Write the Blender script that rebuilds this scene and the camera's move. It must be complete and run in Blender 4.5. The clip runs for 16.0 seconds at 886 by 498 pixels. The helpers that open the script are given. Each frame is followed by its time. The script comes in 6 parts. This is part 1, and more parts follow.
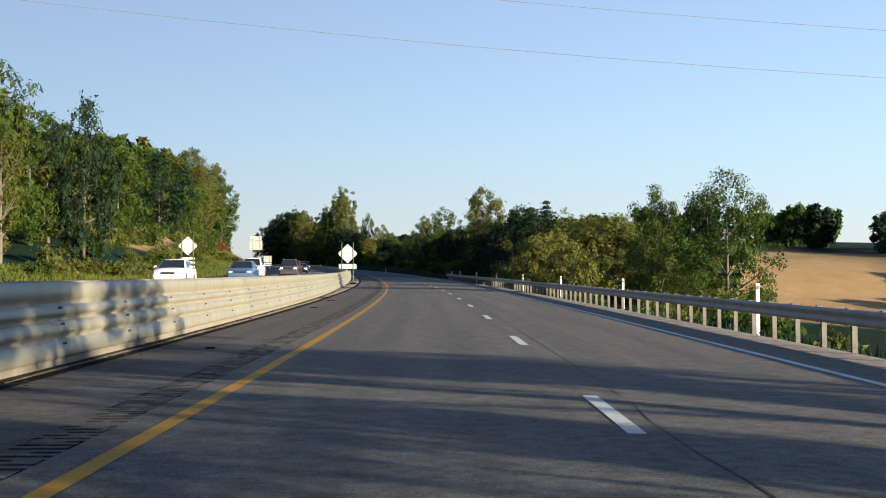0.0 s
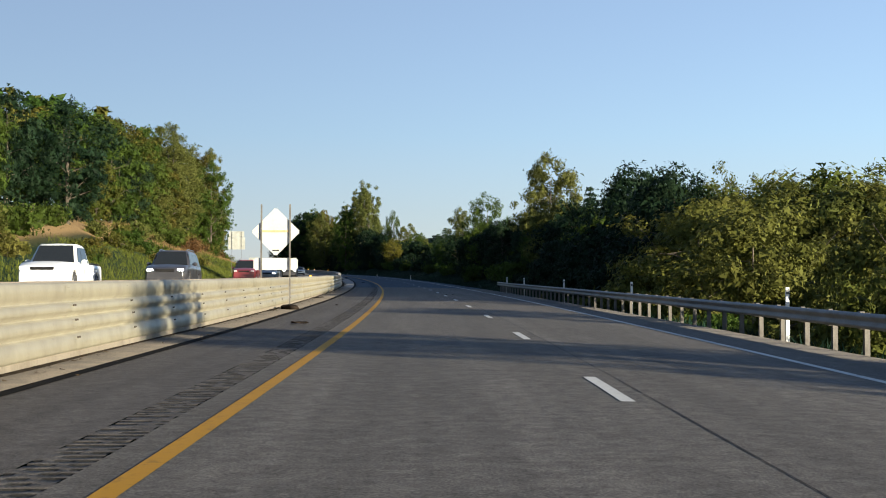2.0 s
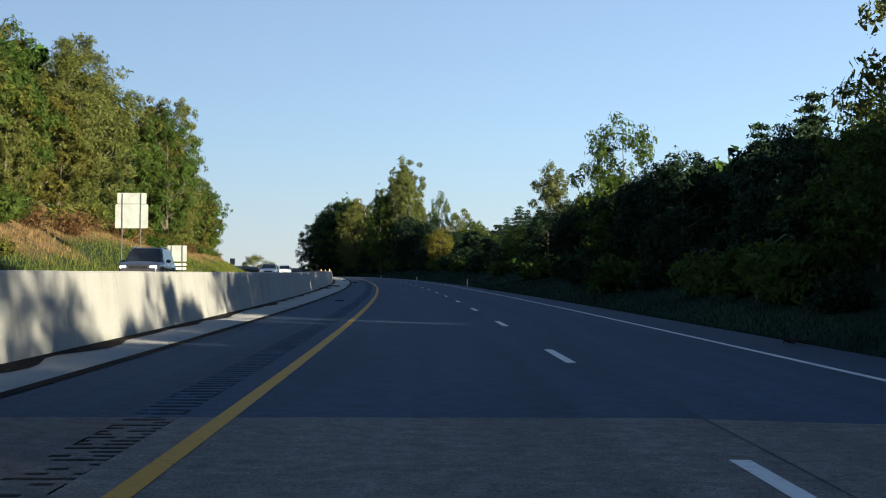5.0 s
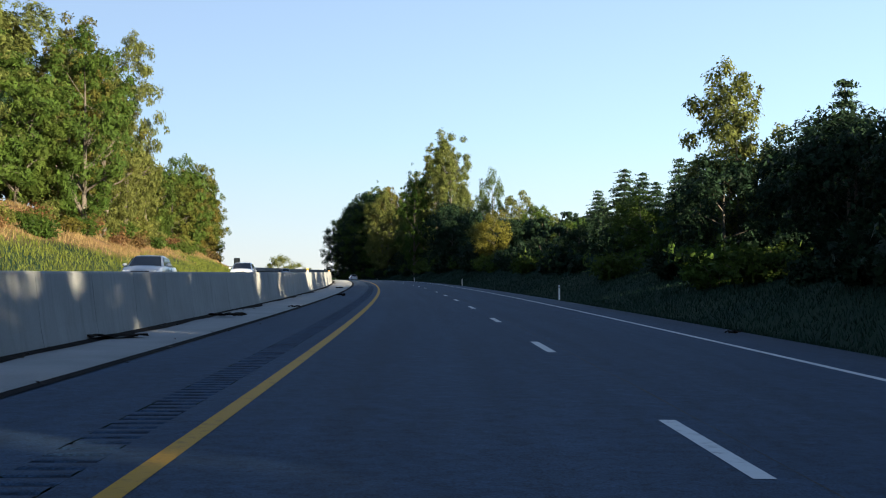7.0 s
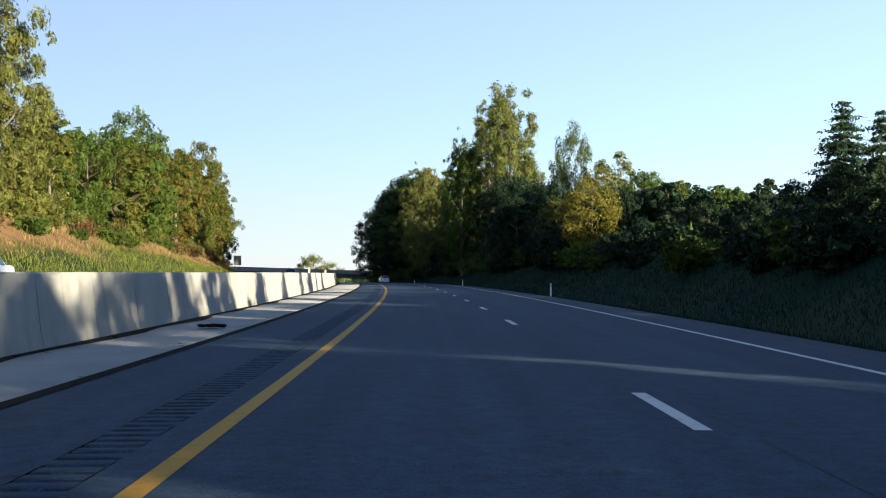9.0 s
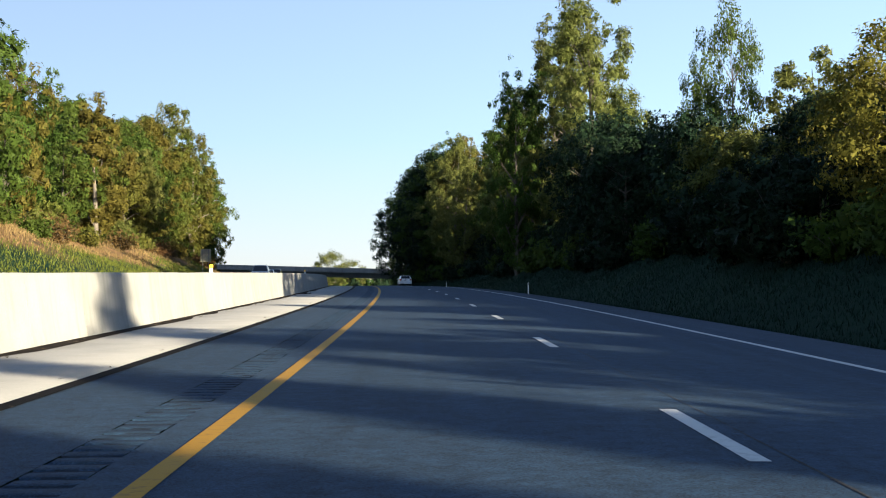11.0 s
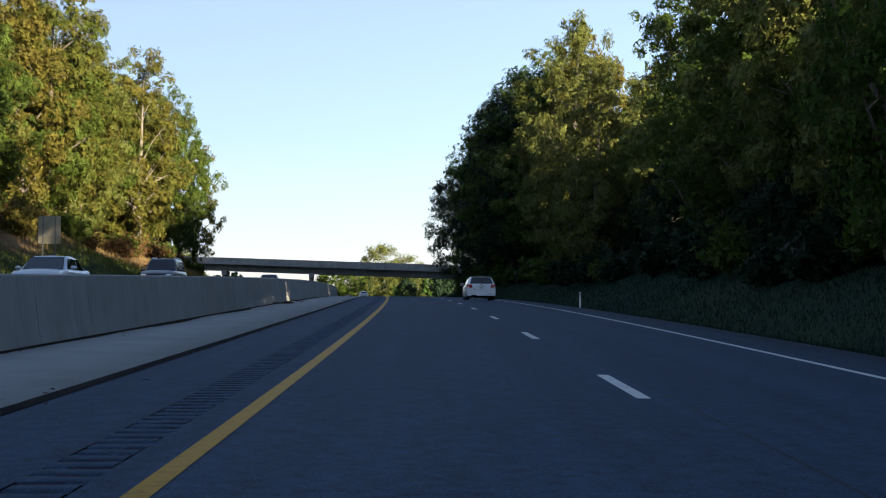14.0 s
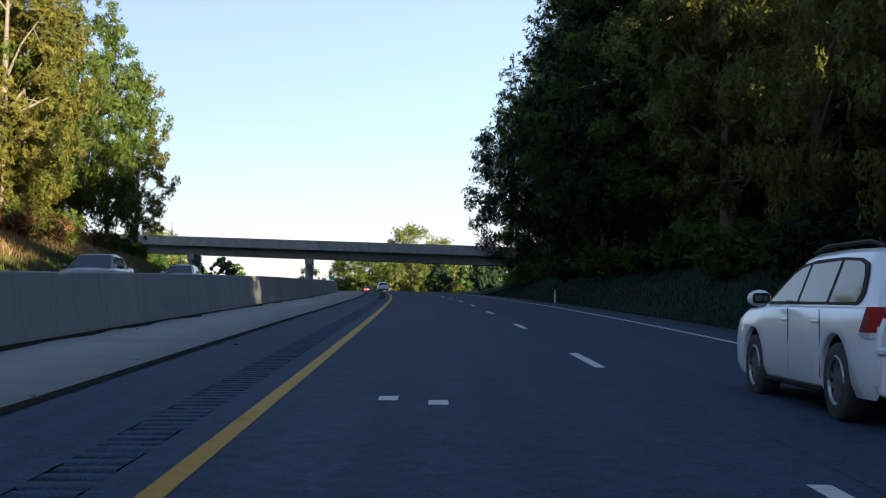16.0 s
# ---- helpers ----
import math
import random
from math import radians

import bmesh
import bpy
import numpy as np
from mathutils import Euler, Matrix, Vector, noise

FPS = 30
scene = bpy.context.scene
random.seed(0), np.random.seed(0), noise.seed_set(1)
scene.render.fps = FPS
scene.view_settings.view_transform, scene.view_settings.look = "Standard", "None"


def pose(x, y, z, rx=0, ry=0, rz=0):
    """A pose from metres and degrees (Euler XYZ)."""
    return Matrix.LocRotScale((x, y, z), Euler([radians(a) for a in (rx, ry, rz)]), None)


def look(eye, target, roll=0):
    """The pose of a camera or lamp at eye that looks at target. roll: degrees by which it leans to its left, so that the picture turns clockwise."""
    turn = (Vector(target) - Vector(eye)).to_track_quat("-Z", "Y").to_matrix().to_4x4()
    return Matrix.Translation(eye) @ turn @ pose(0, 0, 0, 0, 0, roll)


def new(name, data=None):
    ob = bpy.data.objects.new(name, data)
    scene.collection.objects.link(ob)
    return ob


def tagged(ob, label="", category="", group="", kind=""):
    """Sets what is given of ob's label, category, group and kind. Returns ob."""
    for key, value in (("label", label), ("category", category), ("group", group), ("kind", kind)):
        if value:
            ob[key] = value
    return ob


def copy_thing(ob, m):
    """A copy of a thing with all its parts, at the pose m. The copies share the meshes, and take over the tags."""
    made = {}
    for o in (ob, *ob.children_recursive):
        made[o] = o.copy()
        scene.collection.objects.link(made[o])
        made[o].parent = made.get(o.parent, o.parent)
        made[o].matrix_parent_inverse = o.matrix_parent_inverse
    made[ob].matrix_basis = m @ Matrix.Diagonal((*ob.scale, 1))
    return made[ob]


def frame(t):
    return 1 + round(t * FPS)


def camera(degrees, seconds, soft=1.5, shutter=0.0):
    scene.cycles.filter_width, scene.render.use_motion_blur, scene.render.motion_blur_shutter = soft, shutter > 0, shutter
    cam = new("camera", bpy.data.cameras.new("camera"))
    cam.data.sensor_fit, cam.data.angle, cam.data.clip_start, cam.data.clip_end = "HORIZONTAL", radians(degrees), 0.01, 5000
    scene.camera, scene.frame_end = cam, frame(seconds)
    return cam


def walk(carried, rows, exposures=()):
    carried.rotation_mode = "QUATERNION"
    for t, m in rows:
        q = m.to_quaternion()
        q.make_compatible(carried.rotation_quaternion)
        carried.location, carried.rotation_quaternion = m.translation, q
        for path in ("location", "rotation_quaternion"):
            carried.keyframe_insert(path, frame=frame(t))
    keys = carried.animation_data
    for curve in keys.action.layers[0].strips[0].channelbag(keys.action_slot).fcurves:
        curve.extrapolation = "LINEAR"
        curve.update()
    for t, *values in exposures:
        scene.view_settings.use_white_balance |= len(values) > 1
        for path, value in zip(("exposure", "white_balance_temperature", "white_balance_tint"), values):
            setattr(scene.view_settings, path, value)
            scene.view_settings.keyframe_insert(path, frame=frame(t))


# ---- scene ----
cam = camera(37.1, 16.0, soft=1.05)
# seconds, eye x, y, z, yaw, pitch, roll
ROWS = [
    (0, 0.458, 0.075, 1.171, -0.236, 2.264, 0.194),
    (0.5, 0.324, 17.486, 1.517, 0.021, 2.234, 0.135),
    (1, 0.123, 34.992, 1.887, 0.337, 2.366, 0.091),
    (1.5, -0.188, 52.649, 2.281, 0.802, 2.548, 0.193),
    (2, -0.632, 70.549, 2.698, 1.196, 2.595, 0.002),
    (2.5, -1.215, 88.309, 3.129, 1.597, 2.640, -0.238),
    (3, -1.905, 105.315, 3.556, 1.958, 2.617, 0.053),
    (3.5, -2.721, 122.259, 3.994, 2.302, 2.668, -0.054),
    (4, -3.692, 139.777, 4.458, 2.640, 2.668, -0.177),
    (6.5, -10.457, 227.918, 6.955, 4.724, 2.817, -0.069),
    (7, -12.172, 245.653, 7.484, 5.184, 2.805, -0.097),
    (7.5, -14.064, 263.557, 8.025, 5.678, 2.803, -0.061),
    (8, -16.101, 281.399, 8.571, 6.153, 2.806, -0.040),
    (8.5, -18.238, 298.819, 9.110, 6.682, 2.854, 0.162),
    (9, -20.491, 316.112, 9.649, 7.169, 2.818, 0.193),
    (11.5, -33.647, 403.031, 12.382, 8.913, 2.746, 0.232),
    (12, -36.615, 420.228, 12.915, 9.378, 2.907, -0.071),
    (12.5, -39.708, 437.434, 13.442, 10.032, 2.830, 0.045),
    (13, -42.976, 454.737, 13.961, 10.487, 2.871, 0.018),
    (13.5, -46.385, 471.982, 14.465, 10.946, 2.782, 0.031),
    (14, -49.917, 489.106, 14.948, 11.422, 2.694, -0.052),
    (14.5, -53.567, 506.152, 15.408, 11.934, 2.632, 0.151),
    (15, -57.329, 523.151, 15.842, 12.288, 2.518, -0.129),
    (15.5, -61.188, 540.001, 16.243, 12.664, 2.269, -0.084),
    (16, -65.145, 556.730, 16.607, 12.946, 2.135, -0.135),
]
walk(cam, [(t, pose(x, y, z, 90 + pitch, roll, yaw)) for t, x, y, z, yaw, pitch, roll in ROWS],
     exposures=((0.0, 1.68, 6650, 12), (1.5, 1.52, 6600, 11), (2.5, 1.56, 6500, 10), (3.5, 1.52, 6350, 9), (4.0, 1.50, 6250, 8), (6.5, 2.04, 6600, 10),
                (8.0, 2.07, 6600, 11), (9.0, 2.15, 6650, 11), (11.5, 2.16, 6600, 11), (12.5, 2.20, 6650, 11), (14.5, 2.32, 6900, 13), (16.0, 2.35, 6900, 13)))

# ---------------------------------------------------------------- light
SUN_AZ = radians(128.0)     # clockwise from the +y axis: the sun stands behind the camera, to its right
SUN_EL = radians(8.7)
world = bpy.data.worlds.new("world")
scene.world = world
world.use_nodes = True
wn = world.node_tree
sky = wn.nodes.new("ShaderNodeTexSky")
sky.sky_type, sky.sun_disc = "NISHITA", False
sky.sun_elevation, sky.sun_rotation = SUN_EL, -SUN_AZ
sky.air_density, sky.dust_density, sky.ozone_density = 1.0, 0.2, 3.4
haze = wn.nodes.new("ShaderNodeHueSaturation")      # thin evening haze pales the blue
haze.inputs["Hue"].default_value, haze.inputs["Saturation"].default_value = 0.504, 0.87
wn.links.new(sky.outputs["Color"], haze.inputs["Color"])
way = wn.nodes.new("ShaderNodeTexCoord")
updown = wn.nodes.new("ShaderNodeSeparateXYZ")
wn.links.new(way.outputs["Generated"], updown.inputs[0])


def by_height(z0, z1, a, b):
    """A value that goes from a to b between two heights of the sky."""
    node = wn.nodes.new("ShaderNodeMapRange")
    for key, value in (("From Min", z0), ("From Max", z1), ("To Min", a), ("To Max", b)):
        node.inputs[key].default_value = value
    wn.links.new(updown.outputs["Z"], node.inputs["Value"])
    return node.outputs[0]


veil = wn.nodes.new("ShaderNodeMix")      # the paler air of the lower sky
veil.data_type = "RGBA"
veil.inputs[7].default_value = (1.36, 1.60, 2.18, 1)
wn.links.new(by_height(0.24, 0.55, 0.36, 0.0), veil.inputs[0])
wn.links.new(haze.outputs["Color"], veil.inputs[6])
# pale warm haze along the horizon
low_haze = wn.nodes.new("ShaderNodeMix")
low_haze.data_type = "RGBA"
low_haze.inputs[7].default_value = (2.35, 2.12, 2.5, 1)
wn.links.new(by_height(0.02, 0.13, 0.42, 0.0), low_haze.inputs[0])
wn.links.new(veil.outputs[2], low_haze.inputs[6])
wn.links.new(low_haze.outputs[2], wn.nodes["Background"].inputs["Color"])
wn.nodes["Background"].inputs["Strength"].default_value = 0.088
sun = new("sun", bpy.data.lights.new("sun", "SUN"))
sun.data.energy, sun.data.angle, sun.data.color = 5.0, radians(0.6), (1.0, 0.885, 0.66)
sun.matrix_world = look((math.sin(SUN_AZ) * 300, math.cos(SUN_AZ) * 300, 300 * math.tan(SUN_EL)), (0, 0, 0))

# ---------------------------------------------------------------- the line of the road
# s runs along the middle of the lane that the camera uses, l is metres to its right
KNOTS = np.arange(-400.0, 3201.0, 1.0)
_k = 2 * np.clip(KNOTS, 0, 600) / 600 - 1
CURVE = np.polynomial.chebyshev.chebval(_k, [0.360139, -0.007994, -0.116574, 0.01366, -0.099628, 0.019675, -0.044006]) * 0.001
CURVE = np.where(KNOTS > 585, np.interp(KNOTS, [585, 620, 760, 800], [0.0003, 0.0004, 0.00038, 0.0]), CURVE)
CURVE[KNOTS < -60] = 0.0
ZERO = int(np.argmin(abs(KNOTS)))
HEAD = np.concatenate([[0], np.cumsum((CURVE[1:] + CURVE[:-1]) / 2)])
HEAD -= HEAD[ZERO]
LINE_X = np.concatenate([[0], np.cumsum(-(np.sin(HEAD[1:]) + np.sin(HEAD[:-1])) / 2)])
LINE_Y = np.concatenate([[0], np.cumsum((np.cos(HEAD[1:]) + np.cos(HEAD[:-1])) / 2)])
LINE_X -= LINE_X[ZERO]
LINE_Y -= LINE_Y[ZERO]
_u = np.clip(KNOTS, -30, 700) / 600
LINE_Z = 11.524058 * _u + 14.445938 * _u ** 2 - 18.244545 * _u ** 3 + 19.1564 * _u ** 4 - 10.792328 * _u ** 5
LINE_Z += np.where(KNOTS > 700, -0.016 * (np.minimum(KNOTS, 1100) - 700), 0)


def rise(s):
    """How far the last stretch climbs over the crest that the earlier slope alone would give."""
    return np.interp(s, [610, 640, 660, 680, 700, 740, 780, 830, 940, 1100], [0, 0.07, 0.24, 0.50, 0.87, 1.84, 2.73, 3.68, 4.0, 3.1])


LINE_Z += rise(KNOTS)


def crown(l):
    """Fall of the paving to the right of the lane line."""
    return -0.028 * np.clip(np.asarray(l, float) - 1.93, 0, 5.5)


def spot(s, l, z=0.0):
    """World points from road line metres s, offset l and height z over the line."""
    s, l, z = np.broadcast_arrays(*(np.asarray(a, float) for a in (s, l, z)))
    h = np.interp(s, KNOTS, HEAD)
    return np.stack([np.interp(s, KNOTS, LINE_X) + l * np.cos(h), np.interp(s, KNOTS, LINE_Y) + l * np.sin(h),
                     np.interp(s, KNOTS, LINE_Z) + z], -1)


def heading(s):
    return math.degrees(np.interp(s, KNOTS, HEAD))


def stand(s, l, z=0.0, turn=0.0, size=1.0):
    """The pose of a thing whose own +y runs along the road."""
    x, y, zz = spot(s, l, z)
    return pose(x, y, zz, 0, 0, heading(s) + turn) @ Matrix.Scale(size, 4)


def ease(a, b, x):
    v = np.clip((np.asarray(x, float) - a) / (b - a), 0, 1)
    return v * v * (3 - 2 * v)


def barrier_l(s):
    return np.interp(s, [-60, 14, 67, 90, 138, 190, 265, 334, 460, 583, 760, 900],
                     [-4.2, -4.36, -4.73, -5.0, -5.19, -5.3, -5.77, -5.95, -6.4, -6.85, -7.2, -7.3])


def seam_l(s):
    return np.interp(s, [-60, 65, 135, 258, 328, 451, 800], [-3.95, -4.2, -4.05, -4.0, -3.86, -3.74, -3.76])


def terrain(s, l):
    """Height of the ground over the road line."""
    s, l = np.broadcast_arrays(np.asarray(s, float), np.asarray(l, float))
    wob = 0.35 * np.sin(s * 0.11 + l * 0.07) + 0.25 * np.sin(s * 0.043 - l * 0.19 + 1.3) + 0.15 * np.sin(s * 0.31 + l * 0.4)
    d = np.clip(-21.5 - l, 0, None)
    late = ease(110, 230, s)
    left = (1 - late) * (0.17 * np.minimum(d, 22) + 0.16 * np.clip(d - 22, 0, 60)) \
        + late * (0.46 * np.minimum(d, 15) + 0.22 * np.clip(d - 15, 0, 45))
    left = 0.42 * ease(0.5, -0.5, l + 21.0) + left * (1 - 0.75 * ease(690, 760, s)) + wob * np.clip(d / 8, 0, 1)
    e = np.clip(l - 8.9, 0, None)
    low = -0.25 - 0.45 * np.minimum(e, 7) - 2.6 * ease(30, 90, l) + 0.012 * np.clip(l - 45, 0, 110)
    bank = np.interp(s, [185, 260, 330, 430, 520, 700, 790], [0.10, 0.24, 0.34, 0.52, 0.46, 0.50, 0.05])
    f = np.clip(l - 10.5, 0, None)
    high = -0.30 - 0.12 * np.minimum(np.clip(l - 8.5, 0, None), 2) + bank * np.minimum(f, 10) + (bank * 0.4 + 0.17 * ease(470, 515, s) * ease(790, 740, s)) * np.clip(f - 10, 0, 26)
    on = ease(178, 225, s)
    right = (1 - on) * low + on * high + wob * np.clip((l - 11) / 8, 0, 1)
    right = right - 0.12
    return np.where(l < -6, left, np.where(l > 7.0, right, crown(l))) - 0.05

# ---------------------------------------------------------------- helpers for meshes
def mesh_of(name, verts, faces, uv=None, smooth=False):
    """A mesh from arrays; faces is an (n, k) array or a list of tuples. uv: a pair a vertex."""
    me = bpy.data.meshes.new(name)
    verts = np.asarray(verts, np.float32)
    if isinstance(faces, np.ndarray):
        n, k = faces.shape
        me.vertices.add(len(verts))
        me.vertices.foreach_set("co", verts.ravel())
        me.loops.add(n * k)
        me.loops.foreach_set("vertex_index", faces.astype(np.int32).ravel())
        me.polygons.add(n)
        me.polygons.foreach_set("loop_start", np.arange(0, n * k, k, dtype=np.int32))
        me.update(calc_edges=True)
    else:
        me.from_pydata(verts.tolist(), [], [tuple(f) for f in faces])
    if uv is not None:
        layer = me.uv_layers.new(name="UVMap")
        idx = np.empty(len(me.loops), np.int32)
        me.loops.foreach_get("vertex_index", idx)
        layer.data.foreach_set("uv", np.asarray(uv, np.float32)[idx].ravel())
    if smooth:
        me.polygons.foreach_set("use_smooth", np.ones(len(me.polygons), bool))
    me.validate()
    return me


def thing(name, material, mesh, label="", category="", group="", kind="", at=None):
    ob = new(name, mesh)
    if material is not None and not mesh.materials:
        mesh.materials.append(material)
    if at is not None:
        ob.matrix_world = at
    return tagged(ob, label, category, group, kind)


def holder(name, at, label, category, group="", kind=""):
    ob = new(name)
    ob.empty_display_size = 0.2
    ob.matrix_world = at
    return tagged(ob, label, category, group, kind)


def part(name, me, material, parent, label="", at=None):
    """Links a mesh or bmesh as one part under a thing or a part."""
    if isinstance(me, bmesh.types.BMesh):
        bm, me = me, bpy.data.meshes.new(name)
        bm.to_mesh(me)
        bm.free()
    if not me.materials:
        me.materials.append(material)
    ob = new(name, me)
    ob.parent = parent
    if at is not None:
        ob.matrix_basis = at
    return tagged(ob, label)


def box(size, centre=(0, 0, 0), bevel=0.0, turn=None, segments=1):
    bm = bmesh.new()
    add_box(bm, size, centre, turn)
    if bevel:
        bmesh.ops.bevel(bm, geom=bm.edges[:], offset=bevel, segments=segments, affect="EDGES", profile=0.6)
    return bm


def add_box(bm, size, centre=(0, 0, 0), turn=None):
    m = Matrix.Translation(centre) @ (turn.to_4x4() if turn is not None else Matrix.Identity(4)) @ Matrix.Diagonal((*size, 1))
    bmesh.ops.create_cube(bm, size=1, matrix=m)


def add_tube(bm, a, b, ra, rb=None, sides=10, cap=True):
    a, b = Vector(a), Vector(b)
    d = b - a
    m = Matrix.Translation((a + b) / 2) @ d.to_track_quat("Z", "Y").to_matrix().to_4x4()
    bmesh.ops.create_cone(bm, cap_ends=cap, segments=sides, radius1=ra, radius2=ra if rb is None else rb, depth=d.length, matrix=m)


def tube(a, b, ra, rb=None, sides=10):
    bm = bmesh.new()
    add_tube(bm, a, b, ra, rb, sides)
    for f in bm.faces:
        f.smooth = len(f.verts) == 4
    return bm


def strip(s, rows, uv=True, closed=False):
    """A mesh along the road: s is an array, rows a list of (l, z), each a number or an array over s. Closed joins last and first row."""
    s = np.asarray(s, float)
    pts = [spot(s, l, z) for l, z in rows]
    v = np.stack(pts, 1).reshape(-1, 3)
    n, m = len(s), len(rows)
    i, j = np.meshgrid(np.arange(n - 1), np.arange(m if closed else m - 1), indexing="ij")
    j2 = (j + 1) % m
    f = np.stack([i * m + j, i * m + j2, (i + 1) * m + j2, (i + 1) * m + j], -1).reshape(-1, 4)
    coords = np.stack([np.stack([np.broadcast_to(np.asarray(l, float), s.shape), s], -1) for l, z in rows], 1).reshape(-1, 2)
    return v, f, coords


# ---------------------------------------------------------------- materials
class Nodes:
    """A small writer of node materials."""

    def __init__(self, name):
        self.mat = bpy.data.materials.new(name)
        self.mat.use_nodes = True
        self.t = self.mat.node_tree
        self.p = self.t.nodes["Principled BSDF"]

    def node(self, kind, **values):
        n = self.t.nodes.new("ShaderNode" + kind)
        for k, v in values.items():
            if k in n.inputs.keys():
                self.put(n.inputs[k], v)
        return n

    def put(self, socket, v):
        if isinstance(v, bpy.types.NodeSocket):
            self.t.links.new(v, socket)
        elif isinstance(v, (tuple, list)) and len(v) == 3 and socket.type == "RGBA":
            socket.default_value = (*v, 1)
        else:
            socket.default_value = v

    def space(self, source="world", scale=(1, 1, 1)):
        if source == "world":
            out = self.node("NewGeometry").outputs["Position"]
        elif source == "uv":
            out = self.node("TexCoord").outputs["UV"]
        else:
            out = self.node("TexCoord").outputs["Object"]
        m = self.node("Mapping")
        m.inputs["Scale"].default_value = scale
        self.t.links.new(out, m.inputs["Vector"])
        return m.outputs["Vector"]

    def noise(self, vec, scale, detail=4.0, rough=0.55):
        n = self.node("TexNoise", Scale=scale, Detail=detail, Roughness=rough)
        self.t.links.new(vec, n.inputs["Vector"])
        return n.outputs["Fac"]

    def ramp(self, fac, stops):
        n = self.node("ValToRGB")
        n.color_ramp.elements[0].position, n.color_ramp.elements[0].color = stops[0][0], (*stops[0][1], 1)
        n.color_ramp.elements[1].position, n.color_ramp.elements[1].color = stops[-1][0], (*stops[-1][1], 1)
        for pos, col in stops[1:-1]:
            n.color_ramp.elements.new(pos).color = (*col, 1)
        self.t.links.new(fac, n.inputs["Fac"])
        return n.outputs["Color"]

    def mix(self, fac, a, b, how="MIX"):
        n = self.t.nodes.new("ShaderNodeMix")
        n.data_type, n.blend_type = "RGBA", how
        self.put(n.inputs[0], fac)
        self.put(n.inputs[6], a)
        self.put(n.inputs[7], b)
        return n.outputs[2]

    def math(self, how, a, b=0.0):
        n = self.t.nodes.new("ShaderNodeMath")
        n.operation = how
        self.put(n.inputs[0], a)
        self.put(n.inputs[1], b)
        return n.outputs[0]

    def bump(self, height, strength=0.3, distance=0.01):
        n = self.node("Bump", Strength=strength, Distance=distance)
        self.t.links.new(height, n.inputs["Height"])
        self.t.links.new(n.outputs["Normal"], self.p.inputs["Normal"])

    def done(self, colour=None, rough=0.8, metal=0.0, **more):
        if colour is not None:
            self.put(self.p.inputs["Base Color"], colour)
        self.put(self.p.inputs["Roughness"], rough)
        self.put(self.p.inputs["Metallic"], metal)
        for k, v in more.items():
            self.put(self.p.inputs[k.replace("_", " ")], v)
        return self.mat


def worn(name, colour, dark, rough=0.7, metal=0.0, grain=60.0, patch=1.5, depth=0.25, source="object", bump=0.1):
    n = Nodes(name)
    v = n.space(source)
    a, b = n.noise(v, patch, 5), n.noise(v, grain, 3)
    c = n.mix(n.ramp(a, [(0.38, (0, 0, 0)), (0.68, (1, 1, 1))]), colour, dark)
    c = n.mix(depth, c, n.ramp(b, [(0.3, (0.15, 0.15, 0.15)), (0.7, (0.95, 0.95, 0.95))]), "OVERLAY")
    n.bump(b, bump, 0.004)
    return n.done(c, rough, metal)


def asphalt_mat(name, lo, hi, seams=True):
    n = Nodes(name)
    w, uv = n.space("world"), n.space("uv", (1, 1, 1))
    fine = n.noise(w, 55, 3, 0.7)
    speck = n.noise(w, 170, 2, 0.8)
    broad = n.noise(n.space("uv", (0.5, 0.03, 1)), 2.2, 5, 0.6)
    track = n.noise(n.space("uv", (1.2, 0.006, 1)), 1.6, 3, 0.5)
    stain = n.noise(w, 0.8, 6, 0.65)
    c = n.mix(n.ramp(broad, [(0.35, (0, 0, 0)), (0.7, (1, 1, 1))]), lo, hi)
    c = n.mix(n.math("MULTIPLY", n.ramp(track, [(0.45, (0, 0, 0)), (0.62, (1, 1, 1))]), 0.35), c, tuple(0.62 * a for a in lo))
    c = n.mix(n.math("MULTIPLY", n.ramp(stain, [(0.58, (0, 0, 0)), (0.75, (1, 1, 1))]), 0.35), c, tuple(0.6 * a for a in lo))
    mott = n.noise(w, 5.5, 5, 0.7)
    c = n.mix(0.7, c, n.ramp(mott, [(0.32, (0.22, 0.22, 0.22)), (0.70, (0.80, 0.80, 0.80))]), "OVERLAY")
    c = n.mix(0.8, c, n.ramp(fine, [(0.34, (0.10, 0.10, 0.10)), (0.68, (0.92, 0.92, 0.92))]), "OVERLAY")
    c = n.mix(n.math("MULTIPLY", n.ramp(speck, [(0.58, (0, 0, 0)), (0.70, (1, 1, 1))]), 0.50), c, tuple(2.7 * a for a in hi))
    n.bump(n.math("ADD", fine, speck), 0.35, 0.006)
    return n.done(c, 0.85, Specular_IOR_Level=0.18)


ASPHALT = asphalt_mat("asphalt", (0.080, 0.074, 0.068), (0.116, 0.107, 0.098))
# smoother later paving; the blue of its shade is mixed into the base colour
ASPHALT_SHADE_BLUE = asphalt_mat("asphalt_shade_blue", (0.0120, 0.0310, 0.0570), (0.0210, 0.0455, 0.0780))
SHOULDER = asphalt_mat("asphalt_shoulder", (0.064, 0.058, 0.054), (0.094, 0.086, 0.080))
FAR_ASPHALT = asphalt_mat("asphalt_opposite", (0.091, 0.087, 0.084), (0.133, 0.126, 0.119))
# two floor tones for the milled grooves and chips, shade included in the colour
GROOVE_SHADE = asphalt_mat("asphalt_groove_shade", (0.008, 0.015, 0.027), (0.013, 0.022, 0.037))
CHIP_SHADE = asphalt_mat("asphalt_chip_shade", (0.016, 0.016, 0.016), (0.028, 0.027, 0.026))
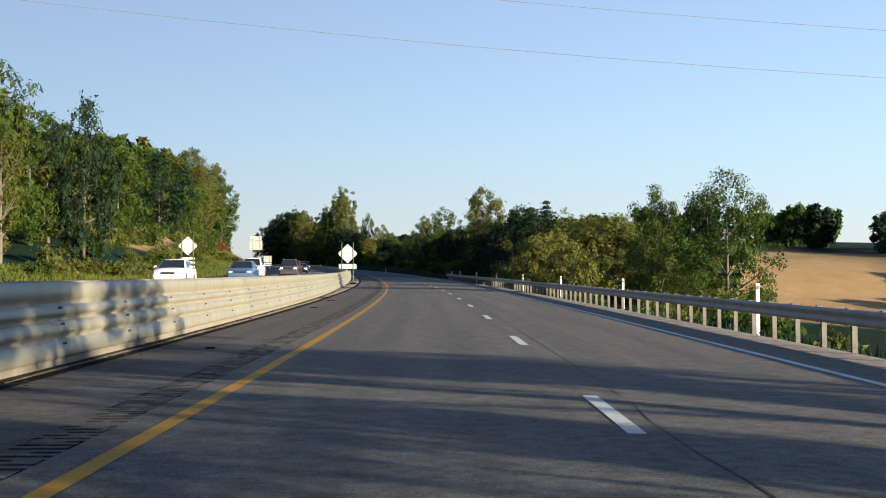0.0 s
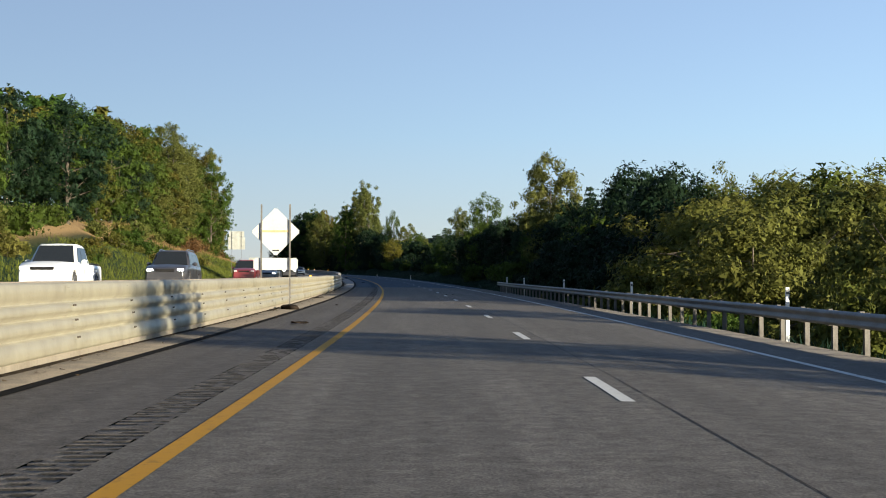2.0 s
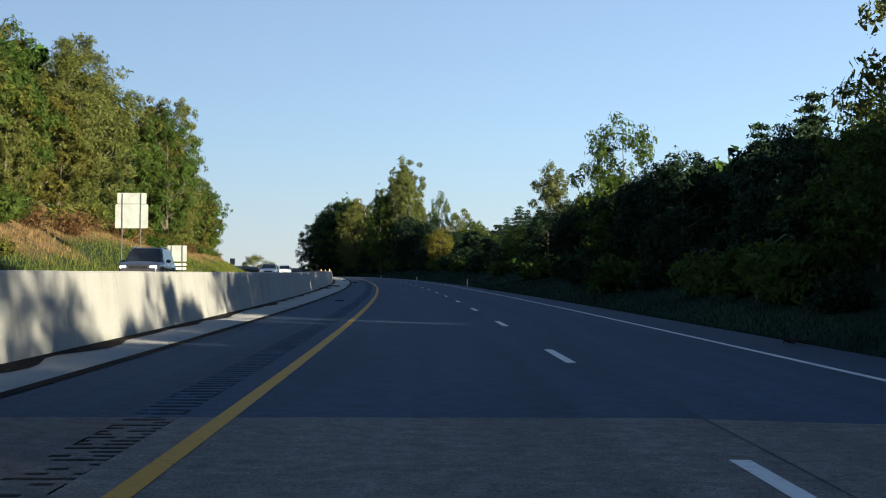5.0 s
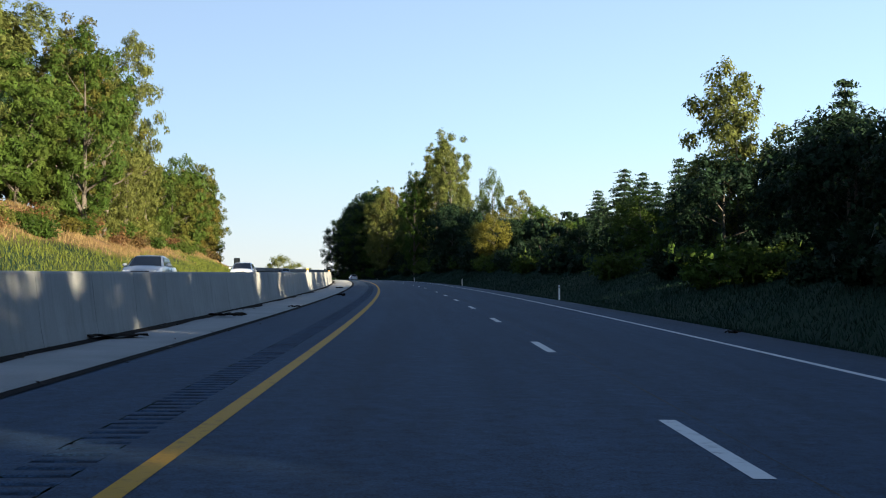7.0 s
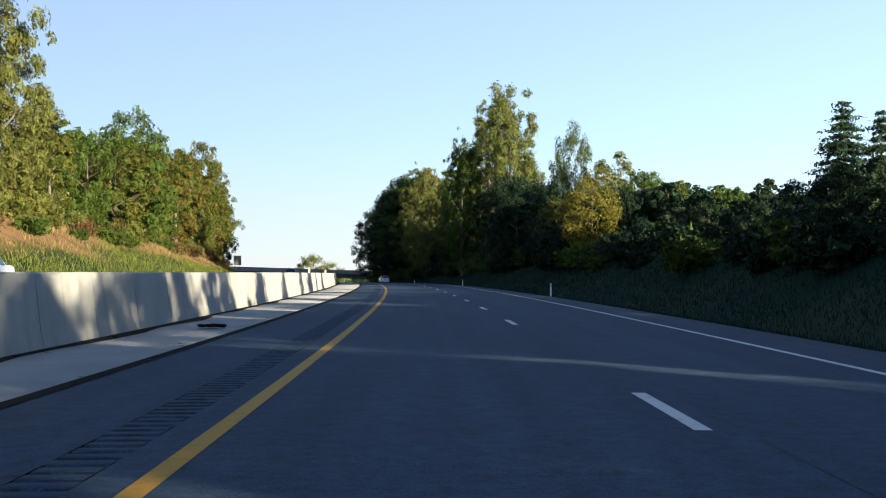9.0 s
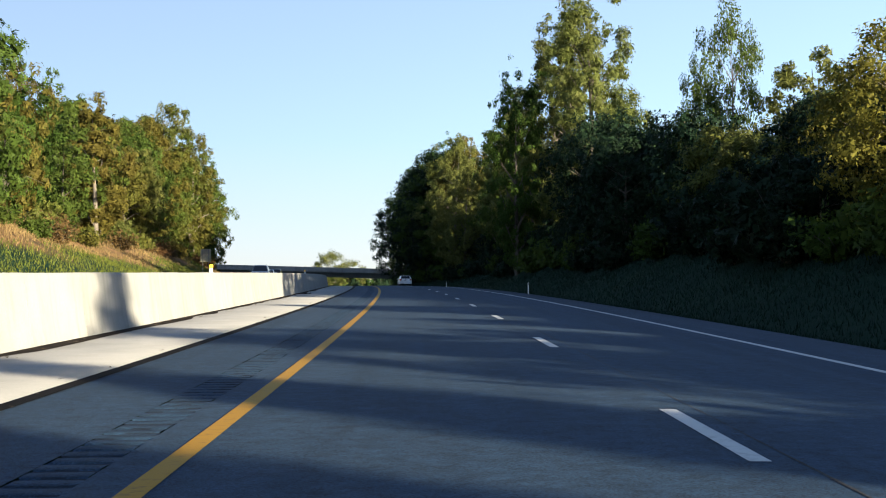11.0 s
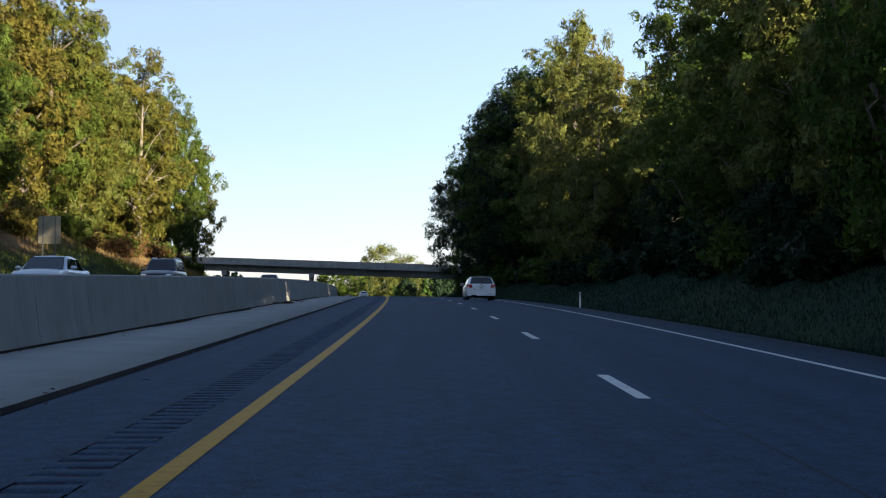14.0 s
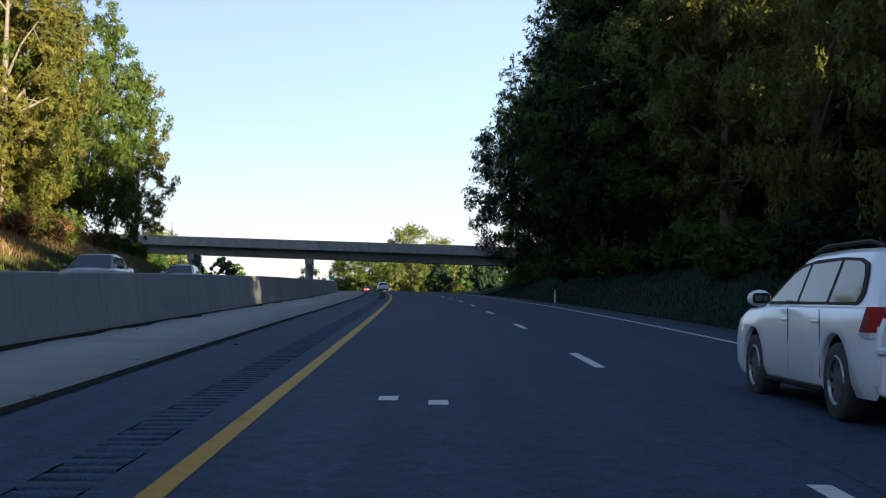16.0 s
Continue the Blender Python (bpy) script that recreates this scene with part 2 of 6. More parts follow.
SEAM_DARK = worn("seam_dark", (0.005, 0.005, 0.006), (0.010, 0.009, 0.009), 1.0, 0, 40, 1.2, 0.3, "world")


def paint_mat(name, colour, under):
    n = Nodes(name)
    w = n.space("world")
    wear = n.noise(w, 9, 6, 0.7)
    big = n.noise(w, 1.1, 4, 0.6)
    k = n.math("MULTIPLY", n.ramp(wear, [(0.52, (0, 0, 0)), (0.66, (1, 1, 1))]), n.ramp(big, [(0.35, (0.1, 0.1, 0.1)), (0.7, (0.9, 0.9, 0.9))]))
    n.bump(n.noise(w, 60, 3), 0.3, 0.004)
    return n.done(n.mix(k, colour, under), 0.6)


WHITE_PAINT = paint_mat("road_paint_white", (0.47, 0.475, 0.46), (0.17, 0.165, 0.16))
YELLOW_PAINT = paint_mat("road_paint_yellow", (0.36, 0.19, 0.018), (0.10, 0.065, 0.030))


def concrete_mat(name, lo, hi, streak=(1.6, 1.6, 0.12), depth=0.4):
    n = Nodes(name)
    w = n.space("world")
    s = n.noise(n.space("world", streak), 2.2, 6, 0.65)
    b, f = n.noise(w, 0.7, 5, 0.6), n.noise(w, 45, 3, 0.7)
    c = n.mix(n.ramp(b, [(0.3, (0, 0, 0)), (0.7, (1, 1, 1))]), lo, hi)
    c = n.mix(n.math("MULTIPLY", n.ramp(s, [(0.5, (0, 0, 0)), (0.72, (1, 1, 1))]), depth), c, tuple(0.45 * a for a in lo))
    c = n.mix(0.35, c, n.ramp(f, [(0.3, (0.3, 0.3, 0.3)), (0.7, (0.75, 0.75, 0.75))]), "OVERLAY")
    rnd = n.node("ObjectInfo").outputs["Random"]
    c = n.mix(n.math("MULTIPLY", rnd, 0.18), c, tuple(0.6 * a for a in lo))
    n.bump(f, 0.25, 0.005)
    return n.done(c, 0.85)


CONCRETE = concrete_mat("concrete", (0.222, 0.220, 0.202), (0.286, 0.282, 0.260))
SLAB = concrete_mat("concrete_slab", (0.196, 0.194, 0.184), (0.256, 0.252, 0.238), (0.320, 0.320, 0.320), 0.25)
BRIDGE_CONCRETE = concrete_mat("concrete_bridge", (0.19, 0.187, 0.178), (0.26, 0.253, 0.24), (0.8, 0.8, 0.05), 0.5)
GIRDER = worn("girder_steel", (0.11, 0.125, 0.12), (0.075, 0.075, 0.07), 0.55, 0.2, 20, 0.6, 0.2, "world")


def panel_mat():
    n = Nodes("galvanised_panel")
    o = n.space("object")
    a, b = n.noise(o, 2.2, 6, 0.6), n.noise(o, 30, 3, 0.6)
    rust = n.noise(n.space("object", (1, 1.2, 5)), 2.6, 6, 0.7)
    c = n.mix(n.ramp(a, [(0.3, (0, 0, 0)), (0.7, (1, 1, 1))]), (0.31, 0.295, 0.22), (0.22, 0.205, 0.15))
    c = n.mix(n.math("MULTIPLY", n.ramp(rust, [(0.6, (0, 0, 0)), (0.74, (1, 1, 1))]), 0.55), c, (0.10, 0.075, 0.05))
    c = n.mix(n.math("MULTIPLY", n.node("ObjectInfo").outputs["Random"], 0.35), c, (0.20, 0.18, 0.145))
    n.bump(a, 0.25, 0.03)
    return n.done(c, 0.48, 0.25)


PANEL = panel_mat()
CAP = worn("barrier_cap", (0.288, 0.240, 0.188), (0.176, 0.144, 0.112), 0.8, 0, 25, 1.0, 0.3, "world")
BASE_CONCRETE = concrete_mat("barrier_base", (0.150, 0.130, 0.100), (0.200, 0.178, 0.142))
BOLT = worn("bolt", (0.10, 0.085, 0.07), (0.05, 0.04, 0.03), 0.6, 0.5)
ZINC = worn("zinc", (0.135, 0.145, 0.155), (0.09, 0.095, 0.10), 0.55, 0.35, 30, 1.5, 0.2)
POST_STEEL = worn("post_steel", (0.135, 0.13, 0.12), (0.075, 0.067, 0.06), 0.65, 0.25, 20, 3, 0.2)
WHITE_PLASTIC = worn("white_plastic", (0.78, 0.78, 0.75), (0.62, 0.61, 0.57), 0.5, 0, 30, 4, 0.1)
SIGN_BACK = worn("sign_back", (0.50, 0.50, 0.485), (0.43, 0.43, 0.42), 0.5, 0.1, 12, 1.2, 0.08)
TAN = worn("tan_board", (0.45, 0.33, 0.18), (0.35, 0.25, 0.14), 0.7)
BLACK = worn("black_rubber", (0.022, 0.022, 0.023), (0.035, 0.034, 0.033), 0.75)
ORANGE = worn("orange_plastic", (0.80, 0.26, 0.03), (0.6, 0.2, 0.03), 0.5)
AMBER = worn("amber_marker", (0.80, 0.42, 0.04), (0.7, 0.35, 0.03), 0.45)
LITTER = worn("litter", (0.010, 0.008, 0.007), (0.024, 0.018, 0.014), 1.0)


def ground_mat():
    n = Nodes("grassland")
    w = n.space("world")
    big, mid, fine = n.noise(w, 0.035, 5, 0.6), n.noise(w, 0.28, 6, 0.65), n.noise(w, 7, 4, 0.7)
    # base greens carry the dark blue of the shaded verge in their colour
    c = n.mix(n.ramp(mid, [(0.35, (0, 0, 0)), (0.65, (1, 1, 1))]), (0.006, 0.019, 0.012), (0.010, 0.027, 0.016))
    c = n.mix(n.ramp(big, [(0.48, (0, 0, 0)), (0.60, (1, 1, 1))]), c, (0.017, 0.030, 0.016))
    # stubble field and cut bank: kinds of soil with borders of their own
    soil = n.node("Attribute")
    soil.attribute_name = "soil"
    sepa = n.node("SeparateColor")
    n.t.links.new(soil.outputs["Color"], sepa.inputs["Color"])
    c = n.mix(sepa.outputs["Red"], c, n.mix(n.ramp(mid, [(0.3, (0, 0, 0)), (0.7, (1, 1, 1))]), (0.315, 0.217, 0.112), (0.255, 0.165, 0.083)))
    dry = n.math("MULTIPLY", sepa.outputs["Green"], n.ramp(mid, [(0.30, (0.1, 0.1, 0.1)), (0.52, (1, 1, 1))]))
    c = n.mix(dry, c, n.mix(n.ramp(fine, [(0.3, (0, 0, 0)), (0.7, (1, 1, 1))]), (0.200, 0.120, 0.056), (0.120, 0.070, 0.038)))
    c = n.mix(sepa.outputs["Blue"], c, (0.143, 0.120, 0.086))
    c = n.mix(0.5, c, n.ramp(fine, [(0.3, (0.25, 0.25, 0.25)), (0.7, (0.78, 0.78, 0.78))]), "OVERLAY")
    n.bump(fine, 0.6, 0.08)
    return n.done(c, 0.95)


GROUND = ground_mat()


def leaf_mat(name, a, b, c, see=0.35, gaps=7.0):
    """Foliage: three greens over object and leaf, with light passing through; each face is a spray of small leaves with gaps between them."""
    n = Nodes(name)
    rnd = n.node("ObjectInfo").outputs["Random"]
    isl = n.node("NewGeometry").outputs["Random Per Island"]
    o = n.noise(n.space("object"), 0.35, 3)
    col = n.mix(n.ramp(o, [(0.35, (0, 0, 0)), (0.65, (1, 1, 1))]), a, b)
    col = n.mix(n.math("MULTIPLY", rnd, 0.7), col, c)
    h = n.node("HueSaturation", Color=col)
    h.inputs["Hue"].default_value = 0.5
    n.put(h.inputs["Value"], n.math("ADD", 0.6, n.math("MULTIPLY", isl, 0.8)))
    n.put(n.p.inputs["Base Color"], h.outputs["Color"])
    n.p.inputs["Roughness"].default_value = 0.6
    n.p.inputs["Specular IOR Level"].default_value = 0.06
    tr = n.node("BsdfTranslucent")
    n.t.links.new(h.outputs["Color"], tr.inputs["Color"])
    mixer = n.node("MixShader")
    mixer.inputs[0].default_value = see
    n.t.links.new(n.p.outputs[0], mixer.inputs[1])
    n.t.links.new(tr.outputs[0], mixer.inputs[2])
    last = mixer
    if gaps:
        last = n.node("MixShader")
        clear = n.node("BsdfTransparent")
        n.put(last.inputs[0], n.math("GREATER_THAN", n.noise(n.space("world"), gaps, 1), 0.47))
        n.t.links.new(clear.outputs[0], last.inputs[1])
        n.t.links.new(mixer.outputs[0], last.inputs[2])
    n.t.links.new(last.outputs[0], n.t.nodes["Material Output"].inputs["Surface"])
    return n.mat


LEAF_GREEN = leaf_mat("leaf_green", (0.027, 0.055, 0.010), (0.047, 0.078, 0.014), (0.054, 0.072, 0.014), 0.33)
LEAF_LIGHT = leaf_mat("leaf_light", (0.072, 0.092, 0.022), (0.108, 0.122, 0.036), (0.092, 0.096, 0.026), 0.40)
LEAF_YELLOW = leaf_mat("leaf_yellow_green", (0.100, 0.098, 0.016), (0.125, 0.118, 0.024), (0.115, 0.100, 0.020), 0.42)
# dark-leaved trees, darkened further so the leaf colour holds the wood's shade
LEAF_DARK_SHADE = leaf_mat("leaf_dark_shade", (0.006, 0.016, 0.0085), (0.010, 0.023, 0.011), (0.013, 0.025, 0.011), 0.10)
LEAF_TURNING = leaf_mat("leaf_turning", (0.042, 0.066, 0.012), (0.074, 0.074, 0.015), (0.088, 0.066, 0.015), 0.28)
NEEDLE = leaf_mat("needle", (0.014, 0.033, 0.019), (0.022, 0.044, 0.023), (0.026, 0.044, 0.020), 0.08)
LEAF_RUST = leaf_mat("leaf_rust", (0.085, 0.042, 0.020), (0.110, 0.060, 0.026), (0.075, 0.055, 0.020), 0.2)
LEAF_BUSH = leaf_mat("leaf_bush", (0.058, 0.080, 0.015), (0.086, 0.098, 0.021), (0.102, 0.092, 0.025), 0.28)
# leaves without gaps, so that the hidden rows stop the low sun
WOOD_GREEN = leaf_mat("wood_green", (0.020, 0.048, 0.010), (0.032, 0.066, 0.013), (0.034, 0.060, 0.013), 0.10, 0)
WOOD_DARK_SHADE = leaf_mat("wood_dark_shade", (0.006, 0.017, 0.009), (0.010, 0.024, 0.012), (0.013, 0.026, 0.012), 0.06, 0)
WOOD_TURNING = leaf_mat("wood_turning", (0.042, 0.066, 0.013), (0.072, 0.074, 0.016), (0.085, 0.066, 0.017), 0.10, 0)
BARK = worn("bark", (0.085, 0.07, 0.054), (0.05, 0.042, 0.033), 0.9, 0, 30, 3, 0.5, "object", 0.6)
PALE_BARK = worn("pale_bark", (0.125, 0.105, 0.082), (0.075, 0.064, 0.052), 0.9, 0, 30, 3, 0.4, "object", 0.5)
# one grass in two tones: verge coloured as shaded, far bank as sunlit
GRASS_SHADED = leaf_mat("grass_blades_shaded", (0.005, 0.019, 0.013), (0.009, 0.026, 0.016), (0.011, 0.025, 0.015), 0.10, 0)
GRASS_BANK_LIT = leaf_mat("bank_grass_blades_lit", (0.060, 0.088, 0.014), (0.090, 0.110, 0.020), (0.098, 0.100, 0.022), 0.3, 0)
DRY_GRASS = leaf_mat("dry_grass_blades", (0.215, 0.145, 0.068), (0.150, 0.098, 0.048), (0.135, 0.115, 0.042), 0.3, 0)

WIRE = worn("wire", (0.16, 0.17, 0.18), (0.12, 0.12, 0.13), 0.6)

GRIT = worn("gritty_asphalt", (0.115, 0.095, 0.072), (0.07, 0.06, 0.048), 0.95, 0, 50, 2.2, 0.6, "world", 0.4)
for rough_mat in (SEAM_DARK, LITTER, YELLOW_PAINT, WHITE_PAINT, GROUND):
    rough_mat.node_tree.nodes["Principled BSDF"].inputs["Specular IOR Level"].default_value = 0.05
SIGN_GREY = worn("sign_back_grey", (0.34, 0.36, 0.34), (0.26, 0.27, 0.25), 0.5, 0.2, 12, 1.2, 0.1)
SIGN_TAN = worn("sign_back_tan", (0.30, 0.27, 0.19), (0.22, 0.19, 0.13), 0.6, 0.1, 12, 1.2, 0.1)
CRACK = asphalt_mat("asphalt_crack", (0.023, 0.022, 0.022), (0.036, 0.035, 0.034))
LITTER_BROWN = leaf_mat("litter_brown", (0.050, 0.034, 0.018), (0.085, 0.060, 0.032), (0.030, 0.022, 0.015), 0.1, 0)
FOOT_DIRT = worn("foot_dirt", (0.034, 0.026, 0.018), (0.018, 0.014, 0.010), 1.0, 0, 30, 2.0, 0.4, "world")
FOOT_DIRT.node_tree.nodes["Principled BSDF"].inputs["Specular IOR Level"].default_value = 0.05

# ---------------------------------------------------------------- ground and paving
def bank_shift(s):
    """How far the border of green and dry grass wanders up and down the far bank."""
    return 1.5 * np.sin(s * 0.12) + 1.1 * np.sin(s * 0.047 + 2.0) + 0.8 * np.sin(s * 0.31 + 1.0)


def build_ground():
    s = np.concatenate([np.arange(-380, -60, 40), np.arange(-60, 860, 4), np.arange(860, 1300, 40), [1400, 1700, 2100, 2600, 3150]])
    l = np.concatenate([[-1400, -800, -450, -250, -160, -110, -80], np.arange(-66, -20.4, 1.5), [-20.4, -19.5, -12, -6, -3, 0, 3, 6, 7.3],
                        np.arange(8.2, 34, 1.2), [37, 42, 48, 55, 65, 80, 100, 130, 170, 230, 350, 600, 1200, 2400]])
    ss, ll = np.meshgrid(s, l, indexing="ij")
    z = terrain(ss, ll)
    far = np.clip((np.abs(ll) - 130) / 400, 0, 1)
    z = z * (1 - far * 0.6)
    v = spot(ss, ll, z).reshape(-1, 3)
    n, m = len(s), len(l)
    i, j = np.meshgrid(np.arange(n - 1), np.arange(m - 1), indexing="ij")
    f = np.stack([i * m + j, i * m + j + 1, (i + 1) * m + j + 1, (i + 1) * m + j], -1).reshape(-1, 4)
    me = mesh_of("ground", v, f, smooth=True)
    col = me.color_attributes.new("soil", "FLOAT_COLOR", "POINT")
    field = ease(40, 43, ll) * ease(100, 96, ll) * ease(84, 90, ss) * ease(318, 310, ss)
    patch = ease(-31, -33, ll) * ease(-47, -44, ll) * ease(165, 172, ss) * ease(262, 250, ss)
    cut = ease(-26.5, -29.0, ll - bank_shift(ss)) * ease(-42, -38, ll) * ease(240, 290, ss) * ease(720, 690, ss)
    gravel = ease(7.2, 7.4, ll) * ease(9.3, 8.9, ll) * ease(200, 180, ss)
    rgba = np.stack([np.maximum(field, patch * 0.8), cut, gravel, np.ones_like(ll)], -1).reshape(-1, 4)
    col.data.foreach_set("color", rgba.astype(np.float32).ravel())
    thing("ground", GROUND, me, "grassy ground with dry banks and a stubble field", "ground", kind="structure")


build_ground()

S_ALL = np.arange(-60, 861, 2.0)


def paving(name, rows, material, label, s=S_ALL, category="road", kind="structure"):
    v, f, uv = strip(s, rows)
    return thing(name, material, mesh_of(name, v, f, uv), label, category, kind=kind)


def lane(a, b, n):
    return [(x, crown(x)) for x in np.linspace(a, b, n)]


RUMBLE = (-2.46, -2.04)
for a, b, mat, edge, tone in ((-60, 186, ASPHALT, SHOULDER, "worn grey"), (186, 860, ASPHALT_SHADE_BLUE, ASPHALT_SHADE_BLUE, "smooth shade-blue")):
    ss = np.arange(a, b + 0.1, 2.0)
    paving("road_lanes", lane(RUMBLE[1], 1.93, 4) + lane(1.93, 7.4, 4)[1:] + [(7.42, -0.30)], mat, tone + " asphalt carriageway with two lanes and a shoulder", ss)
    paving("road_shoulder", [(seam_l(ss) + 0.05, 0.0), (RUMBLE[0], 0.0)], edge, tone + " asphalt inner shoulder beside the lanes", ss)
paving("road_opposite", [(-20.6, 0.3), (-20.55, 0.45), (-14, 0.50), (barrier_l(S_ALL) - 0.75, 0.5), (barrier_l(S_ALL) - 0.7, 0.0)], FAR_ASPHALT,
       "raised asphalt carriageway for oncoming traffic")
# gutter strip of concrete slabs between the seam and the barrier, a joint every six metres
for a, b, mat, text in ((-60, 186, GRIT, "gritty brown asphalt strip along the foot of the barrier"), (186, 860, SLAB, "light concrete gutter strip along the foot of the barrier")):
    ss = np.arange(a, b + 0.1, 2.0)
    paving("gutter", [(barrier_l(ss) - 0.3, 0.02), (barrier_l(ss) + 0.02, 0.012), (seam_l(ss) - 0.10, 0.0), (seam_l(ss) - 0.10, -0.06)], mat, text, ss, "pavement")
# near-black strip laid flat over the seam
paving("road_seam", [(seam_l(S_ALL) - 0.13, 0.007), (seam_l(S_ALL) + 0.07, 0.007)], SEAM_DARK, "dark flat strip along the seam of asphalt and gutter")


def build_dirt():
    """Dark dirt that has gathered in an uneven strip along the foot of the barrier."""
    rng = np.random.default_rng(9)
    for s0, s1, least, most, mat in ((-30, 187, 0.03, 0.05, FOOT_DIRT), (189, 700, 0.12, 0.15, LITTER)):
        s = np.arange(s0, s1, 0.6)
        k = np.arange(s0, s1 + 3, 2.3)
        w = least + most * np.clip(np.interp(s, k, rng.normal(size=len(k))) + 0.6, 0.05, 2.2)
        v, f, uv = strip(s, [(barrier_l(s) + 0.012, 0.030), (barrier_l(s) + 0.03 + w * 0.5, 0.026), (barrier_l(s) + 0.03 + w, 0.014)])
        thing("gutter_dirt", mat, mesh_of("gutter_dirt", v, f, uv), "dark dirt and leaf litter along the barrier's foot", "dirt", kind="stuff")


build_dirt()


def build_rumble():
    """Milled grooves: close-set and chipped on the older stretch, wide, shallow and worn after it."""
    rng = np.random.default_rng(6)
    for s0, s1, pitch, cut, old, base in ((-30, 186, 0.19, (0.10, 0.115, 0.175), True, SHOULDER), (186, 640, 0.30, (0.19, 0.21, 0.285), False, ASPHALT_SHADE_BLUE)):
        s = np.arange(s0, s1 - 0.1, pitch)
        ss = (s[:, None] + np.array([0.0, *cut])[None, :]).ravel()
        cols = np.linspace(RUMBLE[0], RUMBLE[1], 7 if old else 4)
        chip = np.repeat(rng.uniform(size=(len(s), len(cols))), 4, axis=0)
        floor = np.tile([0.0, 0.0, 1.0, 1.0], len(s))[:, None]
        deep = floor * (-0.028 * (chip > 0.60) if old else -0.007 - 0.004 * chip)
        v, f, uv = strip(ss, [(c + (0.05 * (chip[:, k] - 0.5) if k in (0, len(cols) - 1) else 0 * ss), deep[:, k]) for k, c in enumerate(cols)])
        me = mesh_of("road_rumble_strip", v, f, uv)
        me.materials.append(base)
        # floors darker than the ridges, to stand for shade inside the grooves
        me.materials.append(CHIP_SHADE if old else GROOVE_SHADE)
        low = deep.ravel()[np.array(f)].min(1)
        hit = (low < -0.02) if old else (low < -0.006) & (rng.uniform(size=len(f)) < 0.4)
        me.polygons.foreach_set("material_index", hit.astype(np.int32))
        thing("road_rumble_strip", None, me, "chipped milled rumble strip in the asphalt shoulder" if old else "worn shallow rumble strip in the asphalt shoulder", "road", kind="structure")


build_rumble()


def line_mark(name, s, l, width, material, label):
    z = crown(l) + 0.005
    v, f, uv = strip(s, [(l - width / 2, z), (l + width / 2, crown(l + width / 2) + 0.005)])
    return thing(name, material, mesh_of(name, v, f, uv), label, "road marking", kind="structure")


line_mark("line_yellow", S_ALL, -1.665, 0.155, YELLOW_PAINT, "worn yellow edge line on asphalt")
line_mark("line_white", S_ALL, 5.56, 0.13, WHITE_PAINT, "white edge line on asphalt")
DASHES = [9.80 + 12.192 * k for k in range(-4, 27)] + [5.30 + 12.192 * k for k in range(28, 62)]
for s0 in DASHES:
    line_mark("lane_dash", np.linspace(s0, s0 + 3.05, 4), 1.93, 0.14, WHITE_PAINT, "white painted lane dash on asphalt")["group"] = "lane dashes"


def build_crack():
    """The sealed joint between the lanes, a thin wandering line."""
    s = np.arange(-20, 640, 0.5)
    rng = np.random.default_rng(4)
    off = np.interp(s, np.arange(-20, 641, 1.7), np.cumsum(rng.normal(size=389)) * 0.008 % 0.09)
    w = 0.003 + 0.006 * np.abs(np.sin(s * 0.6) * np.sin(s * 0.17 + 1)) + 0.006 * rng.uniform(size=len(s))
    l = 2.16 + off
    v, f, uv = strip(s, [(l - w, crown(l - w) + 0.003), (l + w, crown(l + w) + 0.003)])
    thing("road_crack", CRACK, mesh_of("road_crack", v, f, uv), "thin dark sealed crack along the lane joint", "road", kind="structure")


build_crack()


# ---------------------------------------------------------------- median barriers
METAL_END = 188.0


def panel_mesh(length, bulge):
    """One clad panel: stacked corrugations with bolts; own +y along the road, +x towards the lanes."""
    prof = [(-0.03, 0.10), (0.02, 0.12), (0.03, 0.16), (0.0, 0.335), (-0.075, 0.355), (-0.085, 0.375), (-0.015, 0.43), (-0.01, 0.46), (-0.035, 0.57), (-0.115, 0.59),
            (-0.125, 0.61), (-0.05, 0.665), (-0.045, 0.69), (-0.065, 0.775), (-0.155, 0.795), (-0.17, 0.815), (-0.125, 0.865), (-0.135, 1.05), (-0.18, 1.085), (-0.24, 1.09)]
    ys = np.linspace(0, length, 9)
    out = bulge * np.sin(np.pi * ys / length)
    v = np.array([[x + o * (0.4 + z), y, z] for y, o in zip(ys, out) for x, z in prof])
    m = len(prof)
    i, j = np.meshgrid(np.arange(len(ys) - 1), np.arange(m - 1), indexing="ij")
    f = np.stack([i * m + j, (i + 1) * m + j, (i + 1) * m + j + 1, i * m + j + 1], -1).reshape(-1, 4)
    bm = bmesh.new()
    bm.from_mesh(mesh_of("panel_skin", v, f))
    for y in (0.12, 0.22):
        for x, z in ((0.014, 0.30), (-0.018, 0.55), (-0.052, 0.76), (-0.147, 0.93), (-0.149, 1.01)):
            cap = bmesh.ops.create_cone(bm, cap_ends=True, segments=6, radius1=0.018, radius2=0.014, depth=0.02,
                                        matrix=Matrix.Translation((x + 0.006, y, z)) @ Matrix.Rotation(math.pi / 2, 4, "Y"))
            for vert in cap["verts"]:
                for face in vert.link_faces:
                    face.material_index = 1
    me = bpy.data.meshes.new("panel")
    bm.to_mesh(me)
    bm.free()
    me.materials.append(PANEL)
    me.materials.append(BOLT)
    return me


def along(s0, s1, l0, l1, z=0.0):
    a, b = Vector(spot(s0, l0, z)), Vector(spot(s1, l1, z))
    d = b - a
    return Matrix.Translation(a) @ Matrix.Rotation(math.atan2(-d.x, d.y), 4, "Z") @ Matrix.Rotation(math.atan2(d.z, math.hypot(d.x, d.y)), 4, "X"), d.length


